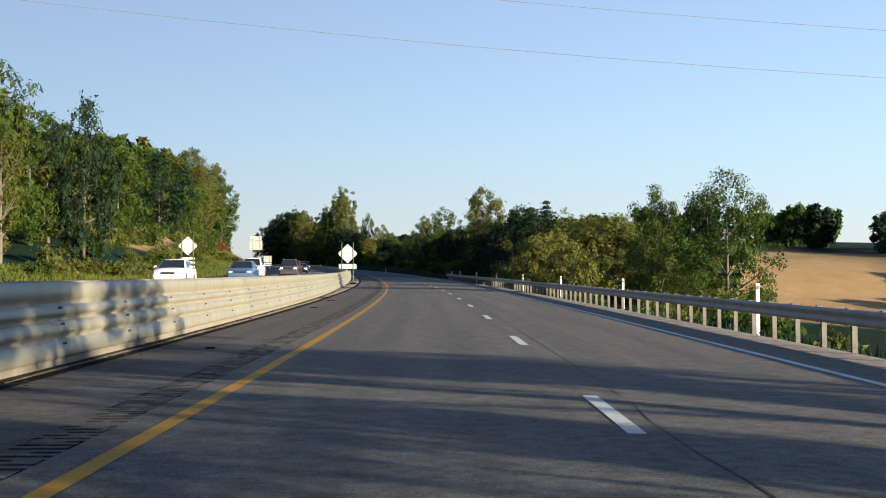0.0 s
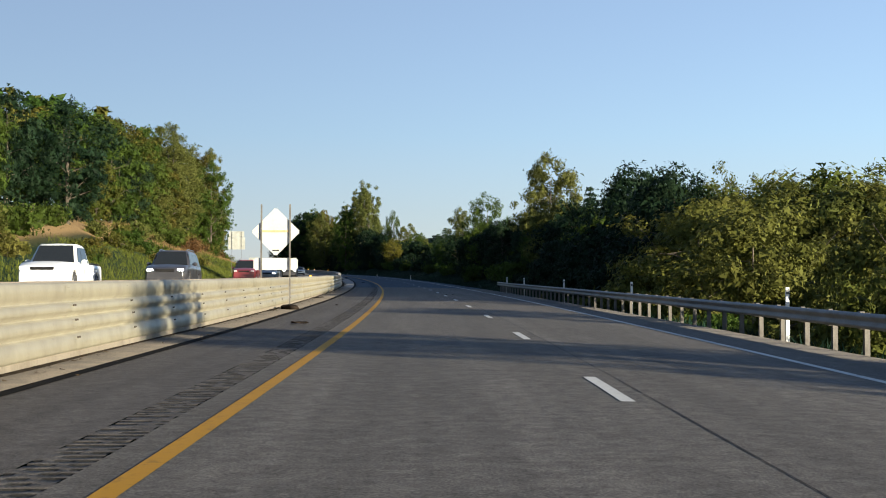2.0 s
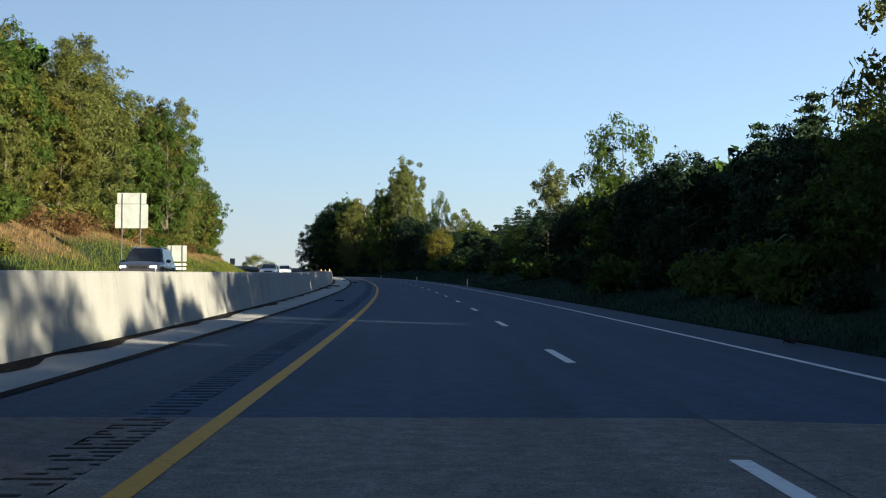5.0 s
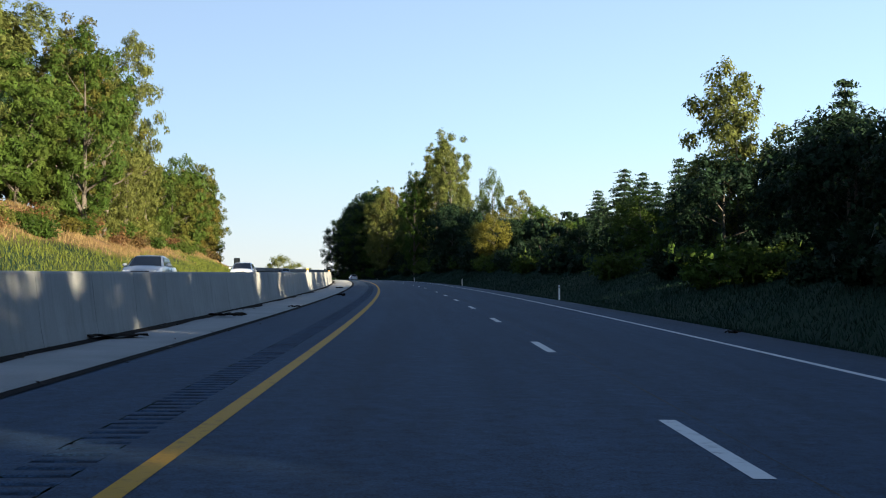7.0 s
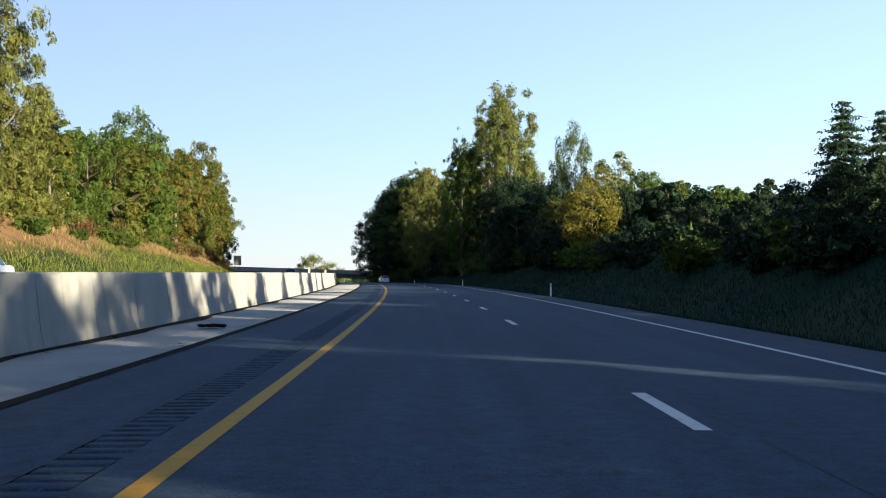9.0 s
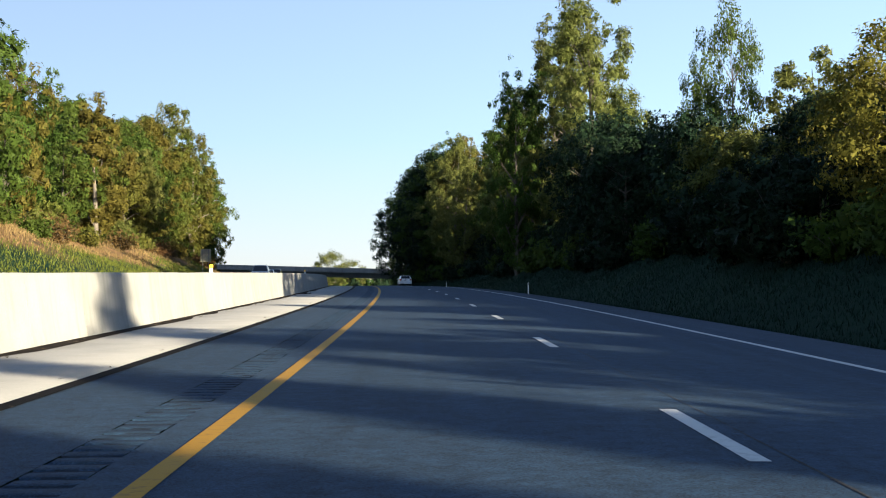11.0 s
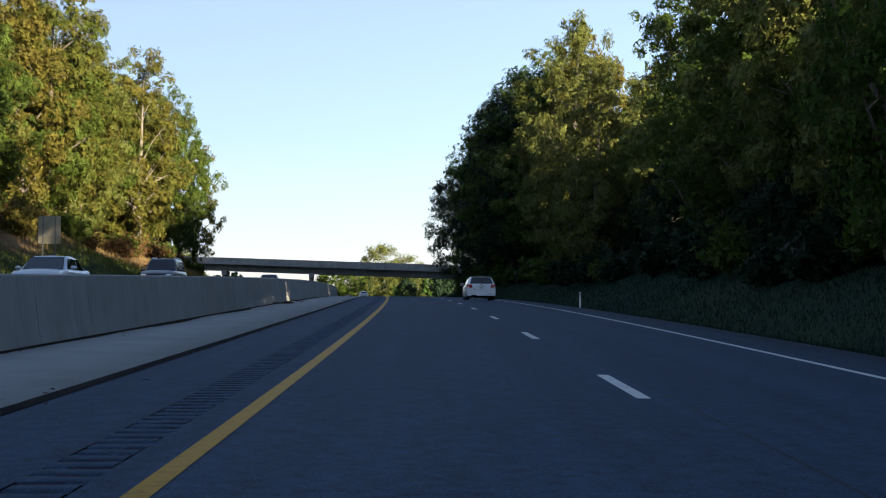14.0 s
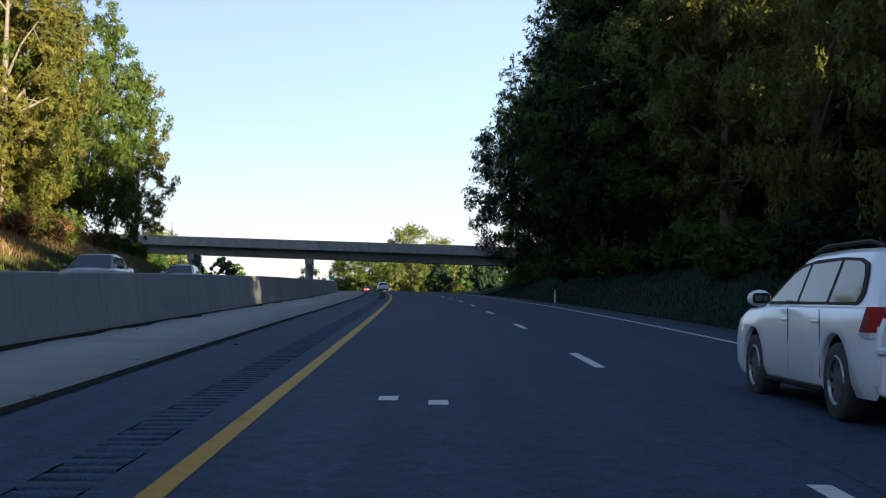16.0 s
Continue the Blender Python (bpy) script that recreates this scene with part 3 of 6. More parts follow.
def build_metal_barrier():
    rnd = random.Random(5)
    s = np.arange(-40, METAL_END + 0.1, 1.0)
    L = barrier_l(s)
    body = holder("crash_barrier", Matrix.Identity(4), "galvanised steel clad median barrier on a concrete base, dented and rust-stained", "barrier")
    v, f, uv = strip(s, [(L + 0.0, 0.0), (L + 0.0, 0.16), (L - 0.05, 0.19), (L - 0.70, 0.19), (L - 0.72, 0.0)])
    part("base", mesh_of("base", v, f, uv), BASE_CONCRETE, body, "tan concrete base strip")
    v, f, uv = strip(s, [(L - 0.235, 1.075), (L - 0.235, 1.10), (L - 0.70, 1.10), (L - 0.70, 0.2)])
    part("cap", mesh_of("cap", v, f, uv), CAP, body, "brown weathered top cover")
    straight, dented, bulged = panel_mesh(3.86, 0.0), panel_mesh(3.86, 0.13), panel_mesh(1.96, 0.16)
    at = -40.0
    while at < METAL_END - 0.5:
        late = at > 128
        step = 1.905 if late else 3.81
        bent = at > 124
        jog = rnd.uniform(-0.07, 0.07) if late else rnd.uniform(-0.03, 0.03) if bent else rnd.uniform(-0.006, 0.006)
        m, _ = along(at, at + step, float(barrier_l(at)) + jog, float(barrier_l(at + step)) - jog * 0.6)
        part("panel", bulged if late else dented if bent and rnd.random() < 0.6 else straight, PANEL, body, at=m)
        at += step


build_metal_barrier()


def build_concrete_barrier():
    body = holder("concrete_barrier", Matrix.Identity(4), "grey cast concrete median barrier with stained vertical joints", "barrier")
    prof = [(0.0, 0.0), (-0.01, 0.06), (-0.06, 0.30), (-0.17, 1.17), (-0.20, 1.20), (-0.46, 1.20), (-0.49, 1.17), (-0.60, 0.3), (-0.66, 0.0)]
    at, k = METAL_END + 0.3, 0
    while at < 850:
        step = 3.55
        s = np.linspace(at + 0.012, at + step - 0.012, 3)
        L = barrier_l(s)
        v, f, uv = strip(s, [(L + a, z + (0.004 if k % 2 else 0.0) * (z > 1)) for a, z in prof])
        m = len(prof)
        faces = [tuple(q) for q in f] + [tuple(range(m)), tuple(range(2 * m, 3 * m))[::-1]]
        part("section", mesh_of("section", v, faces, uv), CONCRETE, body)
        at, k = at + step, k + 1
    v, f, uv = strip(np.arange(METAL_END, 850, 3.0), [(barrier_l(np.arange(METAL_END, 850, 3.0)) - 0.10, 0.0), (barrier_l(np.arange(METAL_END, 850, 3.0)) - 0.22, 1.15)])
    part("joint_filler", mesh_of("joint_filler", v, f, uv), SEAM_DARK, body, "dark joint filler")


build_concrete_barrier()


# ---------------------------------------------------------------- guard rail on the outer side
def build_guard_rail():
    rail = holder("guard_rail", Matrix.Identity(4), "galvanised corrugated guard rail on steel posts beside the shoulder", "guard rail")
    L0 = 8.15
    s = np.arange(-40, 186.1, 1.0)
    flare = np.where(s > 172, (s - 172) * 0.03, 0)
    prof = [(0, 0.69), (-0.05, 0.675), (-0.08, 0.64), (-0.08, 0.61), (-0.02, 0.56), (-0.02, 0.52), (-0.08, 0.47), (-0.08, 0.44), (-0.05, 0.405), (0, 0.39), (0.006, 0.39), (0.006, 0.69)]
    g = -0.19
    v, f, uv = strip(s, [(L0 + flare + a, z + g) for a, z in prof], closed=True)
    part("rail", mesh_of("rail", v, f, uv, smooth=False), ZINC, rail)
    post = bmesh.new()
    add_box(post, (0.012, 0.11, 1.6), (0.05, 0, -0.12))
    add_box(post, (0.10, 0.012, 1.6), (0.05, 0.05, -0.12))
    add_box(post, (0.10, 0.012, 1.6), (0.05, -0.05, -0.12))
    pm = bpy.data.meshes.new("post")
    post.to_mesh(pm)
    post.free()
    pm.materials.append(POST_STEEL)
    blk = bpy.data.meshes.new("spacer")
    b = box((0.10, 0.13, 0.34), (-0.045, 0, 0.54), 0.01)
    b.to_mesh(blk)
    b.free()
    blk.materials.append(POST_STEEL)
    for k in np.arange(-40, 186, 1.905):
        fl = max(0, (k - 172) * 0.03)
        ob = part("post", pm, POST_STEEL, rail, at=stand(k, L0 + 0.11 + fl, g))
        part("spacer", blk, POST_STEEL, ob)
    end = bmesh.new()
    bmesh.ops.create_cone(end, cap_ends=True, segments=12, radius1=0.15, radius2=0.15, depth=0.30, matrix=Matrix.Translation((0.08, 0, 0.54)))
    part("end_terminal", end, ZINC, rail, "rounded rail end", at=stand(186.2, L0 + 0.42, g))


build_guard_rail()

# ---------------------------------------------------------------- trees
def leaf_quads(centres, size, rng, droop=0.0, stretch=1.5, tri=True, out=None):
    """Leaves at the centres; where out is given each one faces roughly that way, as leaves on a clump's skin do."""
    n = len(centres)
    face = rng.normal(size=(n, 3))
    if out is not None:
        face = face * 0.42 + out + np.array([0, 0, 0.25])
    a = np.cross(face, rng.normal(size=(n, 3)))
    a /= np.linalg.norm(a, axis=1, keepdims=True) + 1e-9
    a[:, 2] -= droop
    b = np.cross(a, face)
    b /= np.linalg.norm(b, axis=1, keepdims=True) + 1e-9
    c = np.cross(a, b)
    c /= np.linalg.norm(c, axis=1, keepdims=True) + 1e-9
    w = (1.22 * size * rng.uniform(0.55, 1.35, n))[:, None]
    k = rng.uniform(0.25, 0.5, n)[:, None]
    if tri:
        k = k * 1.25
        v = np.stack([centres + a * w * stretch * 0.6, centres - a * w * stretch * 0.3 + b * w * k, centres - a * w * stretch * 0.4 - b * w * k + c * w * 0.2], 1)
        return v.reshape(-1, 3), np.arange(3 * n).reshape(n, 3)
    v = np.stack([centres - a * w * stretch * 0.5, centres + b * w * k + c * w * 0.12, centres + a * w * stretch * 0.5, centres - b * w * k + c * w * 0.12], 1)
    return v.reshape(-1, 3), np.arange(4 * n).reshape(n, 4)


def limb_mesh(paths, sides=5):
    """Tapered limbs: each path is a list of (point, radius)."""
    vs, fs = [], []
    for path in paths:
        base = sum(len(v) for v in vs)
        ring = []
        for k, (p, r) in enumerate(path):
            q = path[min(k + 1, len(path) - 1)][0] - path[max(k - 1, 0)][0]
            q = q / (np.linalg.norm(q) + 1e-9)
            x = np.cross(q, [0.3, 0.9, 0.31])
            x /= np.linalg.norm(x) + 1e-9
            y = np.cross(q, x)
            t = np.linspace(0, 2 * np.pi, sides, endpoint=False)
            ring.append(p + r * (np.cos(t)[:, None] * x + np.sin(t)[:, None] * y))
        vs.append(np.concatenate(ring))
        for i in range(len(path) - 1):
            for j in range(sides):
                fs.append((base + i * sides + j, base + i * sides + (j + 1) % sides, base + (i + 1) * sides + (j + 1) % sides, base + (i + 1) * sides + j))
    return np.concatenate(vs), np.array(fs)


def broad_tree(seed, height=14.0, radius=4.6, low=0.14, clumps=80, leaves=7400, size=0.32, slim=1.0, ragged=0.25, bark=None, leaf=None, limbs=14, tri=True):
    rng = np.random.default_rng(seed)
    top = height
    lean = rng.normal(size=2) * 0.025 * height
    spine = [(np.array([lean[0] * t * t + 0.1 * math.sin(5 * t + seed), lean[1] * t * t, t * top * 0.92 - 0.4]), max(0.03, (0.022 * height) * (1 - t) ** 0.8)) for t in np.linspace(0, 1, 9)]
    paths = [spine]
    mid, half = top * (low + 1) / 2, top * (1 - low) / 2
    tips = []
    for k in range(limbs):
        t = rng.uniform(low * 0.8 + 0.05, 0.9)
        i = int(t * 8)
        p0 = spine[i][0]
        ang = k * 2.4 + rng.uniform(-0.4, 0.4)
        zt = min(top * 0.95, p0[2] + rng.uniform(0.08, 0.22) * top)
        rr = radius * math.sqrt(max(0.05, 1 - ((zt - mid) / half) ** 2)) * rng.uniform(0.65, 0.95)
        p1 = np.array([math.cos(ang) * rr + p0[0], math.sin(ang) * rr + p0[1], zt])
        pm = (p0 + p1) / 2 + rng.normal(size=3) * 0.25
        r0 = max(0.03, spine[i][1] * 0.5)
        paths.append([(p0, r0), (pm, r0 * 0.6), (p1, 0.02)])
        tips.append(p1)
        for _ in range(2):
            q = pm + (p1 - pm) * rng.uniform(0.2, 0.8)
            e = q + rng.normal(size=3) * radius * 0.22
            paths.append([(q, r0 * 0.35), (e, 0.012)])
            tips.append(e)
    # clumps on the limbs' ends and over the crown's uneven shell
    n = clumps
    z = rng.uniform(-1, 1, n)
    ang = rng.uniform(0, 2 * np.pi, n)
    lobe = 1 + ragged * np.sin(2 * ang + seed) * np.sin(3.1 * z + seed * 1.7) + rng.normal(size=n) * ragged * 0.5
    r = np.sqrt(np.clip(1 - z * z, 0.02, 1)) * radius * lobe * rng.uniform(0.5, 1.0, n) ** 0.5
    zz = mid + z * half * (1 + 0.1 * rng.normal(size=n))
    shell = np.stack([np.cos(ang) * r + lean[0] * (zz / top) ** 2, np.sin(ang) * r + lean[1] * (zz / top) ** 2, zz], 1)
    centre = np.concatenate([np.array(tips), shell])
    rad = radius * rng.uniform(0.13, 0.30, len(centre)) * slim
    pick = rng.choice(len(centre), leaves, p=rad ** 2 / np.sum(rad ** 2))
    d = rng.normal(size=(leaves, 3))
    d /= np.linalg.norm(d, axis=1, keepdims=True)
    d *= (rng.uniform(0.25, 1.0, leaves) ** 0.5 * (1 + 0.2 * rng.normal(size=leaves)))[:, None]
    d[:, 2] *= 0.75
    pts = centre[pick] + d * rad[pick][:, None]
    pts[:, 2] = np.maximum(pts[:, 2], 0.25)
    far = pts - np.array([lean[0] * 0.4, lean[1] * 0.4, mid])
    far /= np.linalg.norm(far, axis=1, keepdims=True) + 1e-9
    out = d / (np.linalg.norm(d, axis=1, keepdims=True) + 1e-9) * 0.8 + far * 0.5
    v, f = leaf_quads(pts, size, rng, tri=tri, out=out)
    tv, tf = limb_mesh(paths)
    return (mesh_of("trunk", tv, tf, smooth=True), bark or BARK), (mesh_of("crown", v, f), leaf or LEAF_GREEN)


def conifer(seed, height=13.0, radius=3.2, leaves=9500, leaf=None):
    rng = np.random.default_rng(seed)
    paths = [[(np.array([0, 0, t * height - 0.3]), max(0.02, 0.19 * (1 - t))) for t in np.linspace(0, 1, 7)]]
    pts, n_whorl = [], 18
    for k in range(n_whorl):
        t = 0.06 + 0.93 * (k + rng.uniform(-0.3, 0.3)) / n_whorl
        rr = radius * (1 - t) ** 0.8 * (1.12 if k % 2 else 0.84) * rng.uniform(0.85, 1.1) + 0.12
        for a in np.arange(0, 2 * np.pi, 2 * np.pi / 7) + rng.uniform(0, 6):
            a += rng.uniform(-0.25, 0.25)
            r1 = rr * rng.uniform(0.7, 1.15)
            p0 = np.array([0, 0, t * height])
            p1 = p0 + np.array([math.cos(a) * r1, math.sin(a) * r1, -0.22 * r1 + 0.15])
            paths.append([(p0, 0.03), (p1, 0.008)])
            m = max(3, int(leaves * r1 / (n_whorl * 7 * radius * 0.55)))
            u = rng.uniform(0.12, 1.05, m)[:, None]
            q = p0 + (p1 - p0) * u + np.array([0, 0, -0.25]) * (u ** 2)
            q = q + rng.normal(size=(m, 3)) * np.array([0.18, 0.18, 0.085]) * (0.5 + u)
            pts.append(q)
    pts = np.concatenate(pts)
    v, f = leaf_quads(pts, 0.21, rng, 0.25, 2.2)
    tv, tf = limb_mesh(paths, 5)
    return (mesh_of("trunk", tv, tf, smooth=True), BARK), (mesh_of("crown", v, f), leaf or NEEDLE)


def bush(seed, radius=1.5, height=2.2, leaves=1100, size=0.29, leaf=None):
    rng = np.random.default_rng(seed)
    n = 26
    ang, r = rng.uniform(0, 6.28, n), radius * np.sqrt(rng.uniform(0, 1, n))
    h = height * np.sqrt(np.clip(1 - (r / radius) ** 2 * 0.8, 0.05, 1)) * rng.uniform(0.45, 1.0, n)
    tips = np.stack([np.cos(ang) * r, np.sin(ang) * r, h], 1)
    paths = [[(np.array([t[0] * 0.15, t[1] * 0.15, -0.15]), 0.035), (t * np.array([0.6, 0.6, 0.55]), 0.02), (t, 0.008)] for t in tips]
    pick = rng.integers(0, n, leaves)
    u = rng.uniform(0.25, 1.05, leaves)[:, None]
    pts = tips[pick] * u + rng.normal(size=(leaves, 3)) * 0.2 * radius
    pts[:, 2] = np.abs(pts[:, 2]) + 0.04
    v, f = leaf_quads(pts, size, rng)
    tv, tf = limb_mesh(paths, 4)
    return (mesh_of("stem", tv, tf), BARK), (mesh_of("foliage", v, f), leaf or LEAF_BUSH)


KINDS = {
    "broad": lambda: broad_tree(1, leaf=LEAF_GREEN),
    "broad_b": lambda: broad_tree(2, 14, 5.0, 0.10, 95, 7400, 0.32, 0.95, 0.35, leaf=LEAF_GREEN),
    "light": lambda: broad_tree(3, 14, 4.3, 0.12, 80, 9500, 0.28, 0.95, 0.35, leaf=LEAF_LIGHT),
    "round": lambda: broad_tree(71, 14, 5.2, 0.03, 130, 12000, 0.25, 0.95, 0.18, leaf=LEAF_YELLOW, limbs=14),
    "dark": lambda: broad_tree(4, 14, 5.4, 0.10, 95, 6800, 0.34, 1.0, 0.25, leaf=LEAF_DARK_SHADE),
    "tall": lambda: broad_tree(5, 14, 2.9, 0.12, 70, 9200, 0.26, 0.95, 0.4, leaf=LEAF_LIGHT, limbs=18),
    "tall_green": lambda: broad_tree(6, 14, 3.0, 0.10, 75, 9200, 0.27, 0.95, 0.4, leaf=LEAF_GREEN, limbs=18),
    "airy": lambda: broad_tree(7, 14, 5.0, 0.16, 60, 17000, 0.17, 0.85, 0.45, leaf=LEAF_GREEN, limbs=20),
    "airy_light": lambda: broad_tree(72, 14, 4.6, 0.10, 55, 12000, 0.17, 0.85, 0.45, leaf=LEAF_LIGHT, limbs=20),
    "turning": lambda: broad_tree(8, 14, 4.4, 0.08, 85, 9500, 0.28, 0.95, 0.3, leaf=LEAF_TURNING),
    "bare": lambda: broad_tree(10, 14, 3.4, 0.25, 40, 2000, 0.25, 0.8, 0.5, leaf=LEAF_TURNING, bark=PALE_BARK, limbs=26),
    "far_green": lambda: broad_tree(41, 14, 4.6, 0.10, 85, 5400, 0.37, 0.95, 0.35, leaf=LEAF_GREEN, limbs=10),
    "far_wide": lambda: broad_tree(42, 14, 5.2, 0.08, 95, 5600, 0.37, 0.95, 0.4, leaf=LEAF_GREEN, limbs=10),
    "far_light": lambda: broad_tree(43, 14, 4.2, 0.10, 80, 5600, 0.36, 0.95, 0.4, leaf=LEAF_LIGHT, limbs=12),
    "far_turning": lambda: broad_tree(44, 14, 4.4, 0.08, 85, 5400, 0.36, 0.95, 0.35, leaf=LEAF_TURNING, limbs=12),
    "far_slim": lambda: broad_tree(45, 14, 3.2, 0.06, 80, 5400, 0.35, 0.9, 0.4, leaf=LEAF_TURNING, bark=PALE_BARK, limbs=14),
    "far_dark": lambda: broad_tree(46, 14, 5.2, 0.08, 90, 5200, 0.38, 1.0, 0.3, leaf=LEAF_DARK_SHADE, limbs=10),
    "high_green": lambda: broad_tree(61, 28, 8.6, 0.08, 170, 11500, 0.44, 0.72, 0.35, leaf=LEAF_GREEN),
    "high_dark": lambda: broad_tree(62, 28, 8.8, 0.06, 180, 11500, 0.45, 0.75, 0.25, leaf=LEAF_DARK_SHADE),
    "high_light": lambda: broad_tree(63, 28, 7.6, 0.08, 170, 16000, 0.36, 0.72, 0.35, leaf=LEAF_LIGHT),
    "high_turning": lambda: broad_tree(64, 28, 8.0, 0.07, 170, 11500, 0.43, 0.72, 0.35, leaf=LEAF_TURNING),
    "high_slim": lambda: broad_tree(65, 28, 6.2, 0.06, 150, 10500, 0.42, 0.78, 0.35, leaf=LEAF_TURNING, bark=PALE_BARK),
    "high_tall": lambda: broad_tree(66, 28, 5.6, 0.10, 150, 17000, 0.33, 0.80, 0.4, leaf=LEAF_LIGHT, limbs=20),
    "high_tall_green": lambda: broad_tree(67, 28, 5.8, 0.08, 150, 17000, 0.33, 0.80, 0.4, leaf=LEAF_GREEN, limbs=20),
    "distant": lambda: broad_tree(51, 14, 5.4, 0.02, 60, 2400, 0.55, 1.0, 0.3, leaf=LEAF_GREEN, limbs=6),
    "distant_light": lambda: broad_tree(52, 14, 5.0, 0.02, 60, 2400, 0.52, 1.0, 0.35, leaf=LEAF_LIGHT, limbs=6),
    "lone": lambda: broad_tree(53, 14, 6.2, 0.04, 130, 9000, 0.33, 0.9, 0.25, leaf=LEAF_LIGHT, limbs=12),
    "pine": lambda: conifer(11),
    "pine_b": lambda: conifer(12, 13, 3.8, 9800),
    "back": lambda: broad_tree(13, 14, 5.0, 0.10, 70, 2300, 0.66, 1.0, 0.3, leaf=WOOD_GREEN, limbs=4),
    "back_dark": lambda: broad_tree(14, 14, 5.2, 0.08, 70, 2300, 0.68, 1.0, 0.3, leaf=WOOD_DARK_SHADE, limbs=4),
    "back_turning": lambda: broad_tree(15, 14, 4.8, 0.10, 70, 2300, 0.66, 1.0, 0.3, leaf=WOOD_TURNING, limbs=4),
    "thicket": lambda: broad_tree(31, 5, 2.5, 0.02, 60, 9000, 0.145, 1.0, 0.35, leaf=LEAF_BUSH, limbs=10),
    "thicket_light": lambda: broad_tree(32, 5, 2.4, 0.02, 60, 8800, 0.14, 1.0, 0.4, leaf=LEAF_LIGHT, limbs=10),
    # same bush as the olive one, with shade put into its leaf colour
    "thicket_shade": lambda: broad_tree(33, 5, 2.5, 0.02, 60, 8200, 0.16, 1.0, 0.35, leaf=LEAF_DARK_SHADE, limbs=10),
    "bush": lambda: bush(21),
    "bush_green": lambda: bush(22, 1.8, 2.0, 1150, 0.30, LEAF_GREEN),
    "bush_dark": lambda: bush(23, 1.7, 2.4, 1150, 0.30, LEAF_DARK_SHADE),
    "bush_dry": lambda: bush(24, 1.4, 1.5, 800, 0.24, LEAF_TURNING),
    "bush_rust": lambda: bush(26, 1.6, 1.7, 1000, 0.20, LEAF_RUST),
    "bush_light": lambda: bush(25, 1.7, 2.6, 1150, 0.29, LEAF_LIGHT),
}
NATIVE = {"thicket": 5.5, "thicket_shade": 5.5, "thicket_light": 5.5, "pine": 13.2, "pine_b": 13.2, "bush": 2.6, "bush_green": 2.4, "bush_dark": 2.8, "bush_dry": 1.8, "bush_light": 3.0, "bush_rust": 2.0}
HIGH = {"far_green": "high_green", "far_wide": "high_green", "far_dark": "high_dark", "far_light": "high_light", "far_turning": "high_turning", "far_slim": "high_slim", "dark": "high_dark",
        "tall": "high_tall", "tall_green": "high_tall_green", "light": "high_light", "turning": "high_turning", "broad_b": "high_green", "broad": "high_green"}
NATIVE.update({kind: 30.0 for kind in HIGH.values()})
LABELS = {
    "high_green": "tall full-crowned green broad-leaved tree", "high_dark": "tall dense dark green tree", "high_light": "tall tree with light green foliage", "high_turning": "tall tree with yellowing foliage",
    "high_slim": "tall slim tree with orange-brown leaves", "high_tall": "very tall slender tree with pale foliage", "high_tall_green": "very tall slender green tree",
    "lone": "rounded sunlit green tree beyond the bridge", "distant": "round green tree beyond the bridge", "distant_light": "light green tree beyond the bridge",
    "far_green": "green broad-leaved tree on the far bank", "far_wide": "wide green broad-leaved tree on the far bank", "far_light": "sunlit light green tree on the far bank",
    "far_turning": "tree with yellowing leaves on the far bank", "far_slim": "slim tree with orange-brown leaves on the far bank", "far_dark": "dense dark green tree on the far bank",
    "broad": "broad-leaved tree with a full mid-green crown", "broad_b": "broad-leaved tree with a wide green crown", "light": "sunlit tree with a light green crown",
    "round": "rounded yellow-green tree at the foot of the wood", "dark": "dense tree with a dark green crown", "tall": "tall slender tree with pale feathery foliage", "tall_green": "tall slender tree with a green crown",
    "airy_light": "thin pale tree with sparse feathery foliage", "airy": "open-crowned tree with fine ragged foliage", "turning": "tree with leaves turning yellow and brown",
    "bare": "thin tree with sparse leaves and pale branches", "pine": "dark spruce with layered drooping branches", "pine_b": "broad dark conifer with layered branches",
    "back": "woodland tree with a green crown", "back_dark": "woodland tree with a dark crown", "back_turning": "woodland tree with browning crown",
    "thicket": "olive bushy tree leafed down to the ground", "thicket_light": "light green bushy tree leafed to the ground",
    "thicket_shade": "bushy tree leafed to the ground, leaves darkened for shade",
    "bush": "olive green leafy roadside shrub", "bush_green": "rounded green leafy roadside shrub", "bush_dark": "dark green shrub at the wood's edge", "bush_dry": "low brownish half-dry roadside shrub",
    "bush_rust": "rusty brown withered shrub on the bank", "bush_light": "tall light green leafy shrub"}
FIRST = {}
WOOD = {}


def plant(kind, s, l, height, group, wide=1.0, joined=False):
    """Plants one tree or shrub of that kind, its foot on the ground."""
    if height > 18.5:
        kind = HIGH.get(kind, kind)
    native = NATIVE.get(kind, 15.2)
    k = height / native
    shrub = kind.startswith("bush")
    rnd = random.Random(round(s * 97 + l * 13))
    x, y, z = spot(s, l, float(terrain(s, l)) - 0.05)
    w = k * wide * rnd.uniform(0.92, 1.08)
    m = pose(x, y, z, 0, 0, rnd.uniform(0, 360)) @ Matrix.Diagonal((w, w, k, 1))
    if joined or kind.startswith("back"):
        WOOD.setdefault(group, []).append((kind, m))
        return None
    if kind not in FIRST:
        stem, head = KINDS[kind]()
        word = "shrub" if shrub else "bush" if kind.startswith("thicket") else "tree"
        ob = holder(word, m, LABELS[kind], word, group)
        part("stem" if shrub else "trunk", stem[0], stem[1], ob)
        part("foliage" if shrub else "crown", head[0], head[1], ob)
        FIRST[kind] = ob
        return ob
    src = FIRST[kind]
    keep = src.scale.copy()
    src.scale = (1, 1, 1)
    ob = copy_thing(src, m)
    src.scale = keep
    return tagged(ob, group=group)


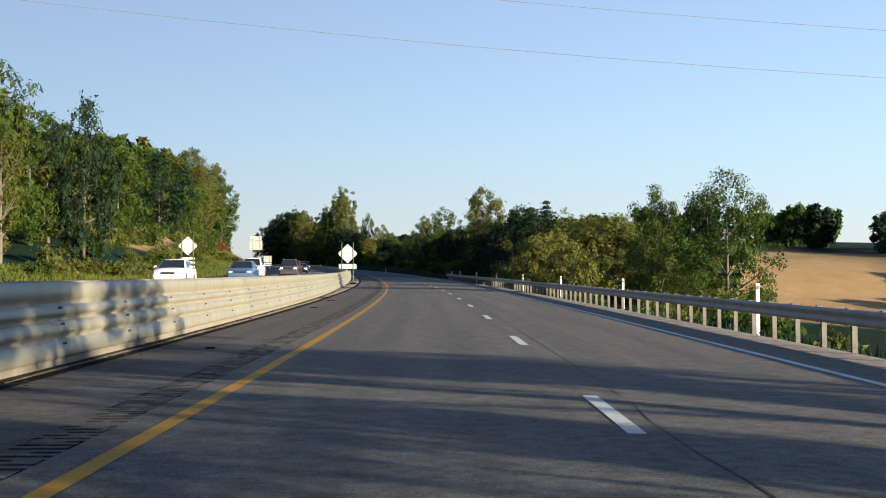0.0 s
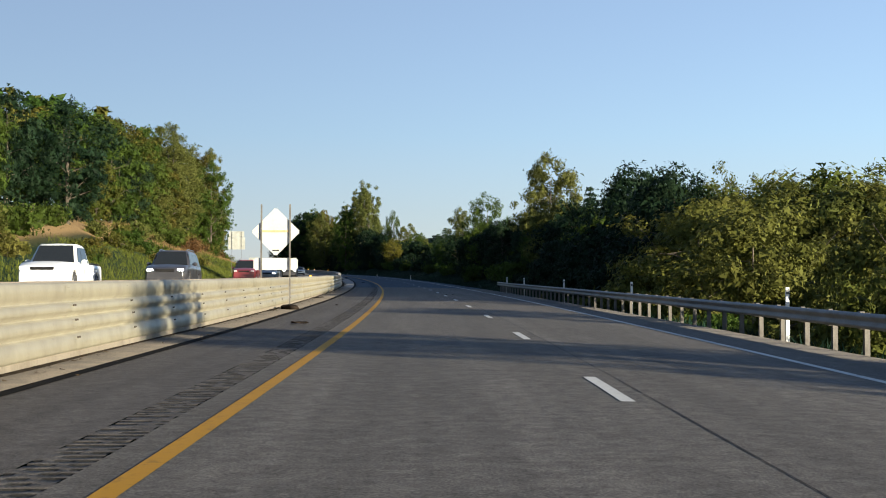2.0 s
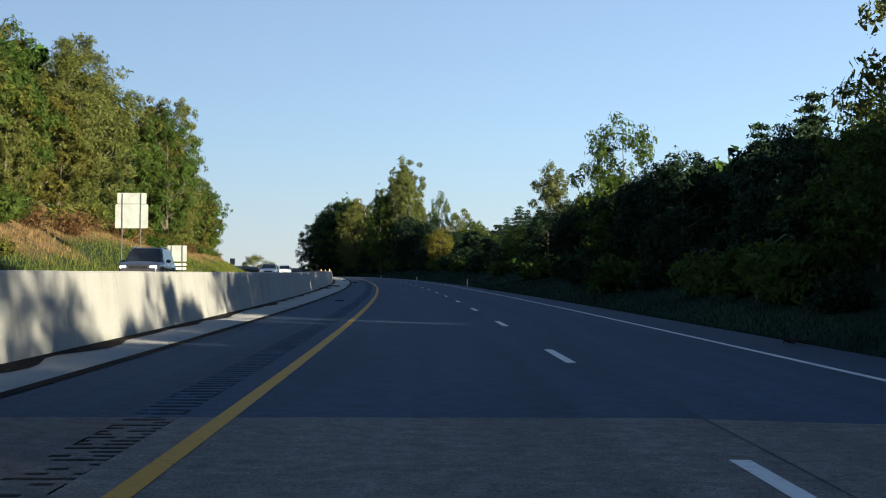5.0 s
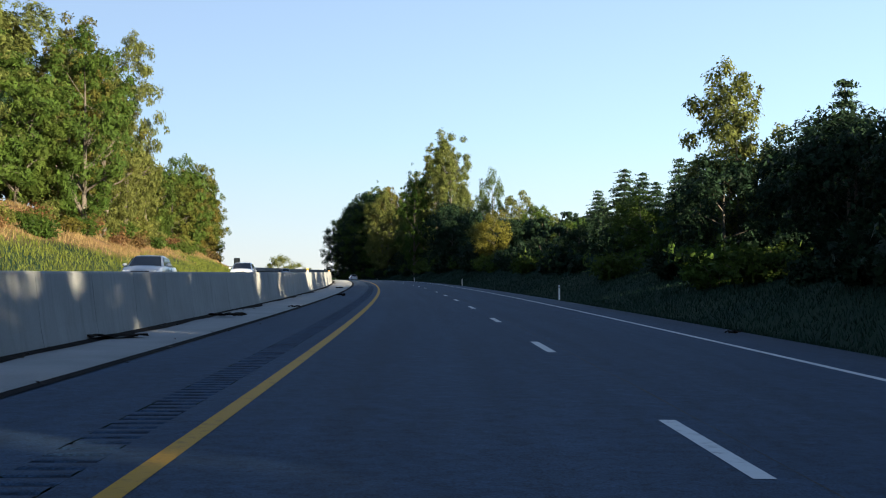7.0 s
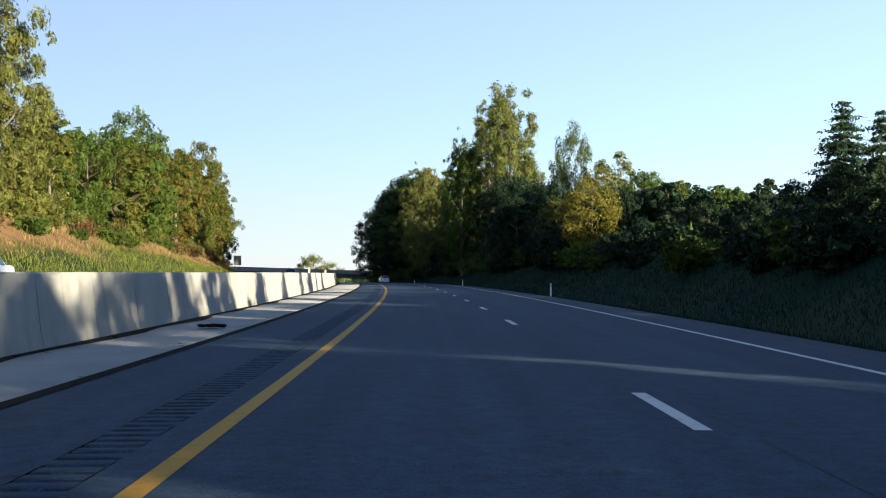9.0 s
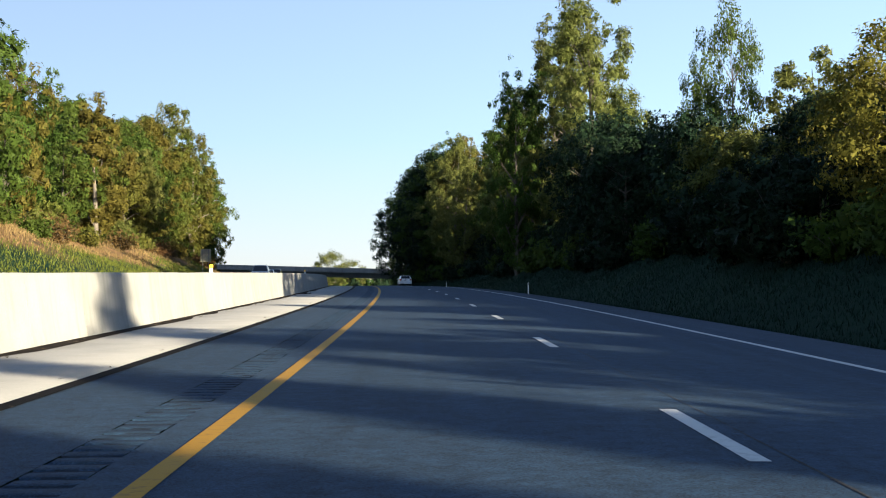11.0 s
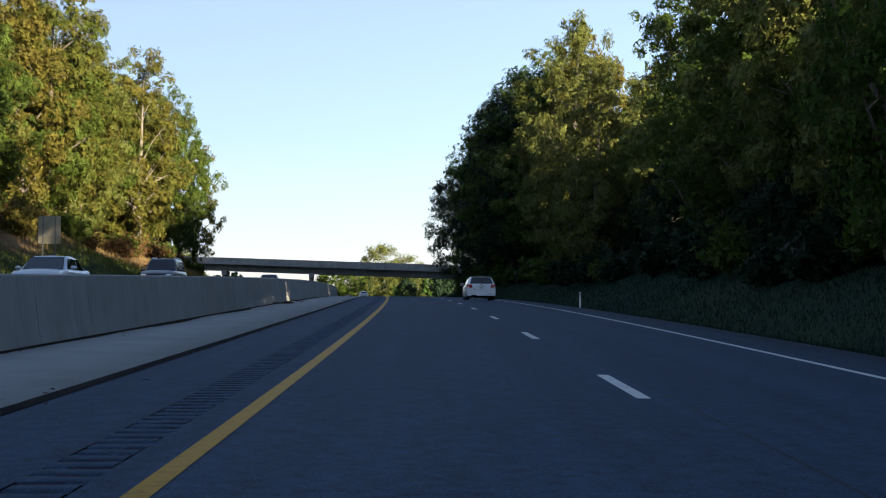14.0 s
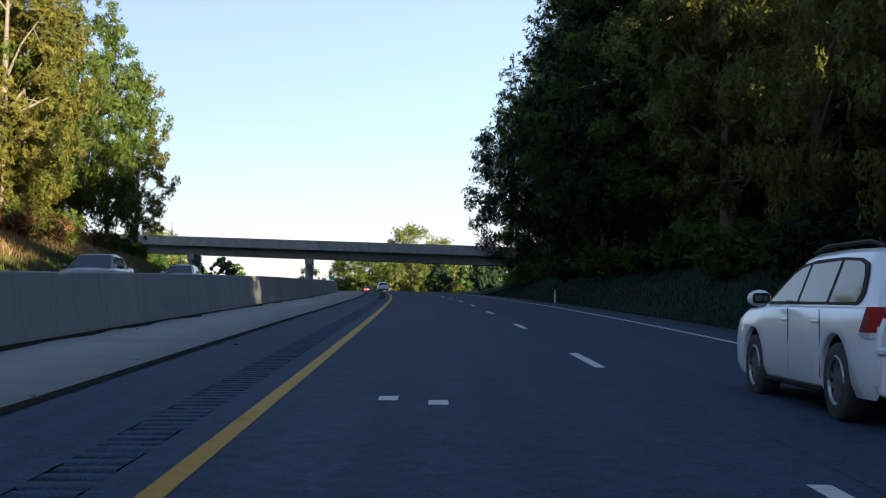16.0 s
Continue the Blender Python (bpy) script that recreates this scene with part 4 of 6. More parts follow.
# single trees that stand out on the outer side: kind, s, l, height over the road's line
for kind, s, l, top, wide in (
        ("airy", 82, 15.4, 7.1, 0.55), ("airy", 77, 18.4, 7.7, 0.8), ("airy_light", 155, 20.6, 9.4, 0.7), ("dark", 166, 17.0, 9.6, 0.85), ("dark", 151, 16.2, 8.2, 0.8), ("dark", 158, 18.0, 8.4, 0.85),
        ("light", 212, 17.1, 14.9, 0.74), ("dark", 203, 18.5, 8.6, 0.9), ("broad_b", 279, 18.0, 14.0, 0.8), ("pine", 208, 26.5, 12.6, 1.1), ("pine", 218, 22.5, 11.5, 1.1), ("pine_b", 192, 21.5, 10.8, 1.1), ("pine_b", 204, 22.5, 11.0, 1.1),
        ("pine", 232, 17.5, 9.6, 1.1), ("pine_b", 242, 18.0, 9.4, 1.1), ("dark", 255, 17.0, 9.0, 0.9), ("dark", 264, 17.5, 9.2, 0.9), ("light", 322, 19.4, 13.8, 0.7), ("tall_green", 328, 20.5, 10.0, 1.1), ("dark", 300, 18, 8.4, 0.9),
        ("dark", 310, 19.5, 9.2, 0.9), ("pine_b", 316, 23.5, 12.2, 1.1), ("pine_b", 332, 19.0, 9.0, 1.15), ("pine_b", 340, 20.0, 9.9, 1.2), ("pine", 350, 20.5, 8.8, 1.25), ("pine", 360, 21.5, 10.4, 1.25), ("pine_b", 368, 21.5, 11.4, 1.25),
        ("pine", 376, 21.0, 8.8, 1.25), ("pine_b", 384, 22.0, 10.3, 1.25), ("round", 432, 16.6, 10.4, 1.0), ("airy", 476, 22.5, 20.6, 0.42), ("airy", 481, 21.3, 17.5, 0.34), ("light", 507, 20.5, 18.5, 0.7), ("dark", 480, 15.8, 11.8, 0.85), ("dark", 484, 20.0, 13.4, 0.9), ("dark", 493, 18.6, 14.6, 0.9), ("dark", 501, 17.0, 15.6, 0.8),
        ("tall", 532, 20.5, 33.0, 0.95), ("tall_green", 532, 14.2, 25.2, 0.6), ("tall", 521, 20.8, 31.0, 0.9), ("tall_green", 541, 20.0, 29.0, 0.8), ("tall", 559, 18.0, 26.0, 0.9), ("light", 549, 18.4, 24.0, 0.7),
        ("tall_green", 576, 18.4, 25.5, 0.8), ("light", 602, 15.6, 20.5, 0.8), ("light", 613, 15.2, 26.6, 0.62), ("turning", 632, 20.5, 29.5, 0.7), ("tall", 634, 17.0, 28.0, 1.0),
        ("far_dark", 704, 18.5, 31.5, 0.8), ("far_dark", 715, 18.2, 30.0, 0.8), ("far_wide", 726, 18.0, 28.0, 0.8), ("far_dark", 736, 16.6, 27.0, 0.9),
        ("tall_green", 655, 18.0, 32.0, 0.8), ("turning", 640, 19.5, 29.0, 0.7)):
    g = float(terrain(s, l)) + float(rise(s))
    plant(kind, s, l, top - g, "trees on the outer side", wide=wide)


def build_woodland():
    """The rows of trees behind the front ones, that nobody could count: crowns and trunks of each wood in one mesh each."""
    made = {}
    mats = [LEAF_GREEN, LEAF_DARK_SHADE, LEAF_TURNING, LEAF_LIGHT, WOOD_GREEN, WOOD_DARK_SHADE, WOOD_TURNING]
    for group, trees in WOOD.items():
        got = {3: ([], [], []), 4: ([], [], [])}
        count = {3: 0, 4: 0}
        for kind, m in trees:
            if kind not in made:
                made[kind] = []
                for side, (me, mat) in zip((4, 3), KINDS[kind]()):
                    co, ix = np.empty(len(me.vertices) * 3, np.float32), np.empty(len(me.loops), np.int32)
                    me.vertices.foreach_get("co", co)
                    me.loops.foreach_get("vertex_index", ix)
                    made[kind].append((side, co.reshape(-1, 3), ix.reshape(-1, side), 0 if side == 4 else mats.index(mat)))
            mm = np.array(m)
            for side, co, ix, k in made[kind]:
                vs, fs, ms = got[side]
                vs.append(co @ mm[:3, :3].T + mm[:3, 3])
                fs.append(ix + count[side])
                ms.append(np.full(len(ix), k, np.int32))
                count[side] += len(co)
        me = mesh_of("woodland", np.concatenate(got[3][0]), np.concatenate(got[3][1]))
        for mat in mats:
            me.materials.append(mat)
        me.polygons.foreach_set("material_index", np.concatenate(got[3][2]))
        thing("woodland", None, me, "dense mixed woodland behind the front trees, " + group, "woodland", kind="stuff")
        thing("woodland_trunks", BARK, mesh_of("woodland_trunks", np.concatenate(got[4][0]), np.concatenate(got[4][1])), "trunks and limbs of the woodland, " + group, "trunks", kind="stuff")


TOPS = {  # height of the tree line over the road along s, for the two sides
    "right": ([-60, 5, 20, 88, 100, 120, 150, 185, 200, 280, 300, 325, 345, 365, 380, 388, 412, 420, 435, 459, 475, 495, 511, 530, 549, 575, 600, 640, 660, 700, 740],
              [13, 12, 1.0, 1.4, 1.8, 4.6, 6.9, 8.0, 8.8, 8.9, 8.4, 8.0, 7.4, 6.6, 5.6, 4.6, 4.8, 7.4, 9.0, 9.5, 11, 12.5, 15, 17, 19, 21, 23, 28, 31, 31.5, 29]),
    "left": ([30, 60, 105, 156, 253, 280, 335, 384, 435, 455, 480, 500, 524, 545, 590, 600, 621, 650, 695, 707, 718, 740],
             [14, 17, 20, 20, 24, 27.5, 32.5, 32.5, 30, 18.5, 19.2, 20.5, 21.0, 24.5, 27.5, 31, 35, 36, 33, 29.5, 25.5, 25])}


def fill(kinds, s0, s1, step, l0, l1, low, high, group, tops=None, joined=False):
    """A loose row of trees: heights from low to high, in metres or, where tops is given, as shares of the tree line's height."""
    rnd = random.Random(round(s0 * 31 + s1 * 17 + l0 * 7 + step * 3))
    s = s0
    while s < s1:
        at, l = s + rnd.uniform(-0.35, 0.35) * step, rnd.uniform(l0, l1)
        h = rnd.uniform(low, high)
        if tops:
            h = h * float(np.interp(at, *TOPS[tops])) - float(terrain(at, l)) - float(rise(at))
        if h > 0.8:
            plant(rnd.choice(kinds), at, l, h, group, joined=joined)
        s += step


RIGHT, LEFT = "trees on the outer side", "trees beyond the oncoming lanes"
# outer side
fill(["far_dark", "far_green", "far_wide"], -60, 2, 6.5, 15, 19, 0.9, 1.1, RIGHT, "right", True)
fill(["bush_dark", "bush"], -50, 3, 4.0, 12, 14, 2.4, 4.0, "shrubs behind the guard rail")
fill(["thicket", "thicket_light", "thicket"], 112, 136, 3.2, 19.5, 27, 0.55, 0.8, "shrubs behind the guard rail", "right")
fill(["thicket", "thicket_light", "thicket"], 136, 154, 2.6, 19.5, 27, 0.9, 1.12, "shrubs behind the guard rail", "right")
fill(["thicket_shade"], 145, 192, 3.8, 13.4, 16.0, 0.45, 0.7, "shrubs behind the guard rail", "right")
fill(["bush", "bush_green"], 8, 180, 6.0, 10.0, 11.8, 1.0, 1.7, "shrubs behind the guard rail")
fill(["light", "broad", "thicket_light"], 136, 154, 5, 22, 29, 0.9, 1.1, RIGHT, "right")
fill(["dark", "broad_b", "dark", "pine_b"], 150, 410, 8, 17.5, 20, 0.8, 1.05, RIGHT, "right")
# back rows on this side: hidden growth, added to block the low sun
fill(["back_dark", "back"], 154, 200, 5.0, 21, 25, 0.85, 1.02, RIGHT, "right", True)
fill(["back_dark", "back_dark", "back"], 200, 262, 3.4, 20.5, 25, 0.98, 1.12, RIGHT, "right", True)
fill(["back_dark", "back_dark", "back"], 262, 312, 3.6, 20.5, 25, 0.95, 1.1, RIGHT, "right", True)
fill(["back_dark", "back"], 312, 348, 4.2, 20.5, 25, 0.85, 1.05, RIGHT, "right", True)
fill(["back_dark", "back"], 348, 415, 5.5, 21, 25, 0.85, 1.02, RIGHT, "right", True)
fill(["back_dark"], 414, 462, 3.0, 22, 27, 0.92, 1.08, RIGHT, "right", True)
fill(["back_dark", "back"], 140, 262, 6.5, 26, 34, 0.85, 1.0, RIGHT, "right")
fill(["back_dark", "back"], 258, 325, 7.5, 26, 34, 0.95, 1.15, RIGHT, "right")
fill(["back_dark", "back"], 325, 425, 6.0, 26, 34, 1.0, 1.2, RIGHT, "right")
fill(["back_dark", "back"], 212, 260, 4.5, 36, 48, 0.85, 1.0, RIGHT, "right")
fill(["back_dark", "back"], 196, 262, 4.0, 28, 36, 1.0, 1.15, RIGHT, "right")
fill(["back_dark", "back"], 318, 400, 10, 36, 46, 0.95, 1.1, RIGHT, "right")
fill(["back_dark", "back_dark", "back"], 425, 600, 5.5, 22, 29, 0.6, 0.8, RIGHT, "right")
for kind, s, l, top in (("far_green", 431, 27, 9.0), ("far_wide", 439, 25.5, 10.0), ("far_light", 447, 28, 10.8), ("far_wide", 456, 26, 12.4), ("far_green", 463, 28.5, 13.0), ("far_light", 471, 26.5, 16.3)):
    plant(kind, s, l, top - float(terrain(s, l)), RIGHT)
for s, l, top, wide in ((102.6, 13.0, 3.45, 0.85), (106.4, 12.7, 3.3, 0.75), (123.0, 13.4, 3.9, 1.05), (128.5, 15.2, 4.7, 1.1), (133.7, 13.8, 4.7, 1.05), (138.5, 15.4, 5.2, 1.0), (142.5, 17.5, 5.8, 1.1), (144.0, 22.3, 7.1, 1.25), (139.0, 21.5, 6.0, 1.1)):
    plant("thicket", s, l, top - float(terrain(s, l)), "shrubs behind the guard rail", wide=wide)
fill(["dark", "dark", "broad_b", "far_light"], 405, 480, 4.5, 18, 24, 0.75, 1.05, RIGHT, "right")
fill(["thicket_shade", "thicket", "thicket_shade", "bush_dark"], 372, 426, 4.4, 15.5, 18.5, 1.8, 3.0, "shrubs at the foot of the wood")
fill(["thicket_shade", "thicket_shade", "thicket_shade", "bush_dark"], 438, 560, 4.4, 15.5, 18.5, 3.0, 4.8, "shrubs at the foot of the wood")
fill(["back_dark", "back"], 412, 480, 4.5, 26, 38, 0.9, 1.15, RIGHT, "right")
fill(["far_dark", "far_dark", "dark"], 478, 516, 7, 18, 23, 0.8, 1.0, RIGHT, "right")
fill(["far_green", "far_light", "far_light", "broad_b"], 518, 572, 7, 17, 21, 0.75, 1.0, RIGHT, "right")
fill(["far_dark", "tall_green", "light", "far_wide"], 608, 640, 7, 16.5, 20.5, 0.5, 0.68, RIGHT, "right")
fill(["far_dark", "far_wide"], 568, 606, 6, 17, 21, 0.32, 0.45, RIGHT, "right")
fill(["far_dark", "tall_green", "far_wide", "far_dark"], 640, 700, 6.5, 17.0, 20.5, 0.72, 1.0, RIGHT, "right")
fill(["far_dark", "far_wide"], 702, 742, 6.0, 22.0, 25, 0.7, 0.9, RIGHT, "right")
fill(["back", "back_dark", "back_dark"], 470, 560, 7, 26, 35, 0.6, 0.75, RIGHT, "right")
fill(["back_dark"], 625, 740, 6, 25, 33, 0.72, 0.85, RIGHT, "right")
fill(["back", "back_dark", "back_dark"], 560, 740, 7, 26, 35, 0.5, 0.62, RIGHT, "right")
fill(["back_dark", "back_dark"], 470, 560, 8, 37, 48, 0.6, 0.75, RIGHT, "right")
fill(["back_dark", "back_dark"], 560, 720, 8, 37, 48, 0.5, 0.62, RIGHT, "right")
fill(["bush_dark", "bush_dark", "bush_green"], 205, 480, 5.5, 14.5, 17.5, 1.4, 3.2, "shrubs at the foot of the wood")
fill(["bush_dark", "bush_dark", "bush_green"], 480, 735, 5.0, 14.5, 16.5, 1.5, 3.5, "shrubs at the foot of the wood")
# unseen low growth, added to dapple the sun on the barrier
fill(["back_dark", "thicket_shade", "back"], 368, 424, 4.5, 29, 42, 2.2, 4.2, RIGHT, None, True)
# far side of the field
fill(["back_dark", "back"], 130, 420, 5, 100, 125, 7.5, 11.5, "trees beyond the field")
# beyond the oncoming lanes
for kind, s, l, top, wide in (("far_wide", 102, -33, 18.6, 0.75), ("far_dark", 112, -27.0, 16.0, 0.5), ("bare", 98, -30, 13, 0.8), ("far_green", 84, -32, 16.5, 0.8), ("far_light", 424, -33.6, 33.5, 0.6),
                              ("far_green", 384, -31.5, 27.0, 0.8), ("far_slim", 412, -37, 30, 0.9), ("bare", 405, -33, 26, 0.8), ("far_light", 300, -36, 17, 0.8),
                              ("far_green", 486, -31.5, 23.0, 0.85), ("far_wide", 470, -35, 18, 0.8), ("far_turning", 500, -33, 21.5, 0.7), ("far_turning", 629, -36.0, 35.0, 0.8), ("far_slim", 622, -37, 29, 1.0),
                              ("far_wide", 606, -37, 26, 0.8), ("far_light", 590, -35, 22, 0.9), ("far_slim", 672, -33.8, 34, 1.0), ("far_turning", 684, -35, 31, 0.8), ("far_wide", 713, -33.0, 31.6, 0.62), ("far_green", 703, -34.0, 34.5, 0.8), ("far_slim", 722, -31.2, 28.5, 0.8), ("far_turning", 693, -37.5, 34, 0.8), ("far_slim", 392, -35, 29.5, 0.9), ("far_light", 398, -32, 24, 0.8)):
    plant(kind, s, l, top - float(terrain(s, l)) - float(rise(s)), LEFT, wide=wide)
fill(["far_green", "far_dark", "far_wide", "far_turning", "far_dark", "far_green"], 55, 250, 8, -43, -35, 0.72, 1.0, LEFT, "left")
fill(["back", "back_turning", "back_dark"], 50, 260, 12, -58, -47, 0.95, 1.12, LEFT, "left")
fill(["far_green", "far_turning", "far_dark", "far_wide", "far_light"], 250, 440, 8, -43, -37, 0.7, 1.0, LEFT, "left")
fill(["far_green", "far_light", "far_wide", "far_turning", "far_slim", "far_green"], 440, 560, 8, -39, -32, 0.68, 0.98, LEFT, "left")
fill(["far_green", "far_light", "far_wide", "far_turning", "far_slim", "far_green"], 560, 665, 7.5, -41.5, -36.5, 0.75, 1.0, LEFT, "left")
fill(["far_green", "far_light", "far_wide", "far_turning", "far_slim", "far_green"], 665, 716, 7.0, -43, -37.5, 0.7, 1.0, LEFT, "left")
fill(["back", "back_turning", "back"], 260, 740, 12, -60, -47, 0.95, 1.12, LEFT, "left")
fill(["bush", "bush_green", "bush_light", "bush_green"], 60, 740, 8, -36, -31, 1.4, 3.4, "shrubs on the far bank")
fill(["bush_dry", "bush", "bush_green"], 55, 260, 6.5, -30, -24, 0.9, 2.2, "shrubs on the far bank")
fill(["bush_rust", "bush_dry", "bush_rust", "bush_green"], 290, 712, 5.5, -34, -29.5, 1.2, 2.6, "shrubs on the far bank")
# past the bridge
fill(["back", "light", "back_dark"], 790, 1010, 12, 11, 34, 4, 6.5, "trees past the bridge")
fill(["back", "light", "back_dark"], 800, 1010, 14, -46, -26, 4, 6.5, "trees past the bridge")
fill(["back", "back_dark"], 1040, 1060, 2.2, -70, 60, 8, 12, "trees past the bridge")
for kind, s, l, h in (("lone", 938, 14.0, 22.5), ("lone", 946, 24.5, 19), ("lone", 948, 5, 13)):
    plant(kind, s, l, h, "trees past the bridge")

fill(["distant", "distant_light", "distant"], 860, 910, 2.1, -16, 33, 7.5, 12, "trees past the bridge", None, True)
fill(["distant", "distant_light"], 846, 876, 4.5, -50, -41, 9, 12, "trees past the bridge", None, True)

# undergrowth hidden in the wood, added to shade barrier and road, then the second row
fill(["thicket_shade"], 470, 514, 4.0, 19.5, 21.5, 7, 9, "shrubs at the foot of the wood")
fill(["thicket_shade", "thicket_shade", "thicket"], 437, 470, 3.4, 19.0, 21.0, 5.0, 6.2, "shrubs at the foot of the wood")
for kind, s, l, top in (("far_wide", 606, 25, 19.5), ("far_green", 612.5, 24, 20.5), ("far_wide", 619, 26, 21.5), ("far_light", 594, 21.5, 21.5)):
    plant(kind, s, l, top - float(terrain(s, l)), RIGHT)


build_woodland()


# ---------------------------------------------------------------- grass
def grass(name, count, s0, s1, l0, l1, tall, material, label, seed, bank=0):
    """Blades on a strip of ground; bank is the side of the far bank's border to which they keep, 1 below it, -1 above."""
    rng = np.random.default_rng(seed)
    s, l = rng.uniform(s0, s1, count), rng.uniform(l0, l1, count)
    if bank:
        keep = bank * (l + 28.0 - bank_shift(s) + rng.normal(size=count) * 0.9) > 0
        if bank < 0:    # tufts in patches, bare brown soil between
            keep &= np.sin(s * 0.55 + 1.7 * np.sin(l * 0.8)) + np.sin(l * 1.3 + s * 0.21) + rng.normal(size=count) * 0.5 > -0.5
        s, l = s[keep], l[keep]
        count = len(s)
    base = spot(s, l, terrain(s, l) - 0.02)
    h = tall * rng.uniform(0.45, 1.25, count)
    a = rng.uniform(0, 6.28, count)
    w = np.stack([np.cos(a), np.sin(a), 0 * a], 1) * (0.035 * tall + 0.014)
    tip = base + np.stack([rng.normal(size=count) * 0.35 * h, rng.normal(size=count) * 0.35 * h, h], 1)
    v = np.stack([base - w, base + w, tip], 1).reshape(-1, 3)
    thing(name, material, mesh_of(name, v, np.arange(3 * count).reshape(-1, 3)), label, "grass", kind="stuff")


grass("grass", 150000, 185, 730, 7.6, 16.5, 0.20, GRASS_SHADED, "mown grass on the outer verge, its green darkened for shade", 1)
grass("grass", 110000, 40, 720, -32, -21.2, 0.38, GRASS_BANK_LIT, "grass at the foot of the far bank, its green lightened for sun", 2, 1)
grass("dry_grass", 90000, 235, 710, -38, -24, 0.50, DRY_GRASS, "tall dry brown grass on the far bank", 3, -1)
grass("grass", 14000, 0, 190, 8.9, 12.5, 0.32, GRASS_SHADED, "grass behind the guard rail", 4)

# ---------------------------------------------------------------- bridge over the road
def build_bridge():
    a, b = Vector((-147.2, 737.0, 25.5)), Vector((-101.6, 734.0, 23.65))
    d = (b - a)
    slope = d.z / math.hypot(d.x, d.y)
    d.z = 0
    d.normalize()
    base = Matrix.Translation((-124.4, 735.5, 0)) @ Matrix.Rotation(math.atan2(d.y, d.x), 4, "Z")
    br = holder("road_bridge", base, "grey concrete overpass on steel girders with a plain parapet", "bridge")
    def deck_z(x):
        return 24.58 + slope * x
    def beam(name, y0, y1, z0, z1, material, label, x0=-62.0, x1=48.0):
        v, f = [], []
        for x in (x0, x1):
            t = deck_z(x)
            v += [(x, y0, t + z0), (x, y1, t + z0), (x, y1, t + z1), (x, y0, t + z1)]
        f = [(0, 1, 2, 3), (7, 6, 5, 4), (0, 4, 5, 1), (1, 5, 6, 2), (2, 6, 7, 3), (3, 7, 4, 0)]
        return part(name, mesh_of(name, v, f), material, br, label)
    beam("parapet", -5.2, -4.9, -1.05, 0.0, BRIDGE_CONCRETE, "solid concrete parapet")
    beam("parapet", 4.9, 5.2, -1.05, 0.0, BRIDGE_CONCRETE, "solid concrete parapet")
    beam("deck_edge", -5.45, -5.0, -1.32, -1.06, BRIDGE_CONCRETE, "projecting concrete deck edge")
    beam("deck", -5.0, 5.0, -1.31, -1.08, BRIDGE_CONCRETE, "concrete deck slab")
    for y in (-4.3, -2.2, 0.0, 2.2, 4.3):
        beam("girder", y - 0.02, y + 0.02, -2.45, -1.31, GIRDER, "dark steel girder")
        beam("flange", y - 0.18, y + 0.18, -2.50, -2.45, GIRDER, "dark steel girder flange")
    for x in (-1.4, -19.5):
        ground = float(np.interp(740, KNOTS, LINE_Z)) - 0.5
        cap_z = deck_z(x) - 2.5
        skew = math.tan(math.radians(heading(740)) - math.atan2(d.y, d.x))     # the piers stand in line with the road
        cap = box((1.1, 9.6, 0.9), (0, 0, cap_z - 0.45), 0.05)
        for v in cap.verts:
            v.co.x += x - v.co.y * skew
        part("pier_cap", cap, BRIDGE_CONCRETE, br, "concrete pier cap")
        for y in (-3.8, 0, 3.8):
            part("pier_column", tube((x - y * skew, y, ground), (x - y * skew, y, cap_z - 0.9), 0.45, 0.45, 16), BRIDGE_CONCRETE, br, "round concrete column")
    for x, w in ((-58, 10), (41, 10)):
        part("abutment", box((w, 10.4, 12), (x, 0, deck_z(x) - 1.4 - 6), 0.05), BRIDGE_CONCRETE, br, "concrete abutment wall")
    lamp = holder("bridge_mast", base @ Matrix.Translation((-20.5, -5.05, deck_z(-20.5))), "thin grey mast on the bridge parapet", "mast")
    part("mast", tube((0, 0, -0.2), (0, 0, 2.0), 0.05, 0.035), ZINC, lamp)
    part("mast_foot", box((0.2, 0.2, 0.06), (0, 0, 0.03), 0.01), ZINC, lamp)


build_bridge()


# ---------------------------------------------------------------- signs, seen from behind
def post_mesh(x, y, z0, z1):
    bm = bmesh.new()
    add_box(bm, (0.055, 0.055, z1 - z0), (x, y, (z0 + z1) / 2))
    return bm


def plate(width, height, z, x=0.0, diamond=False, y=0.04):
    bm = bmesh.new()
    turn = Matrix.Rotation(math.pi / 4, 3, "Y") if diamond else None
    add_box(bm, (width, 0.012, height), (0, 0, 0), turn)
    bmesh.ops.bevel(bm, geom=[e for e in bm.edges if abs(e.verts[0].co.y - e.verts[1].co.y) > 0.005], offset=0.05, segments=3, affect="EDGES")
    bmesh.ops.translate(bm, verts=bm.verts, vec=(x, y, z))
    return bm


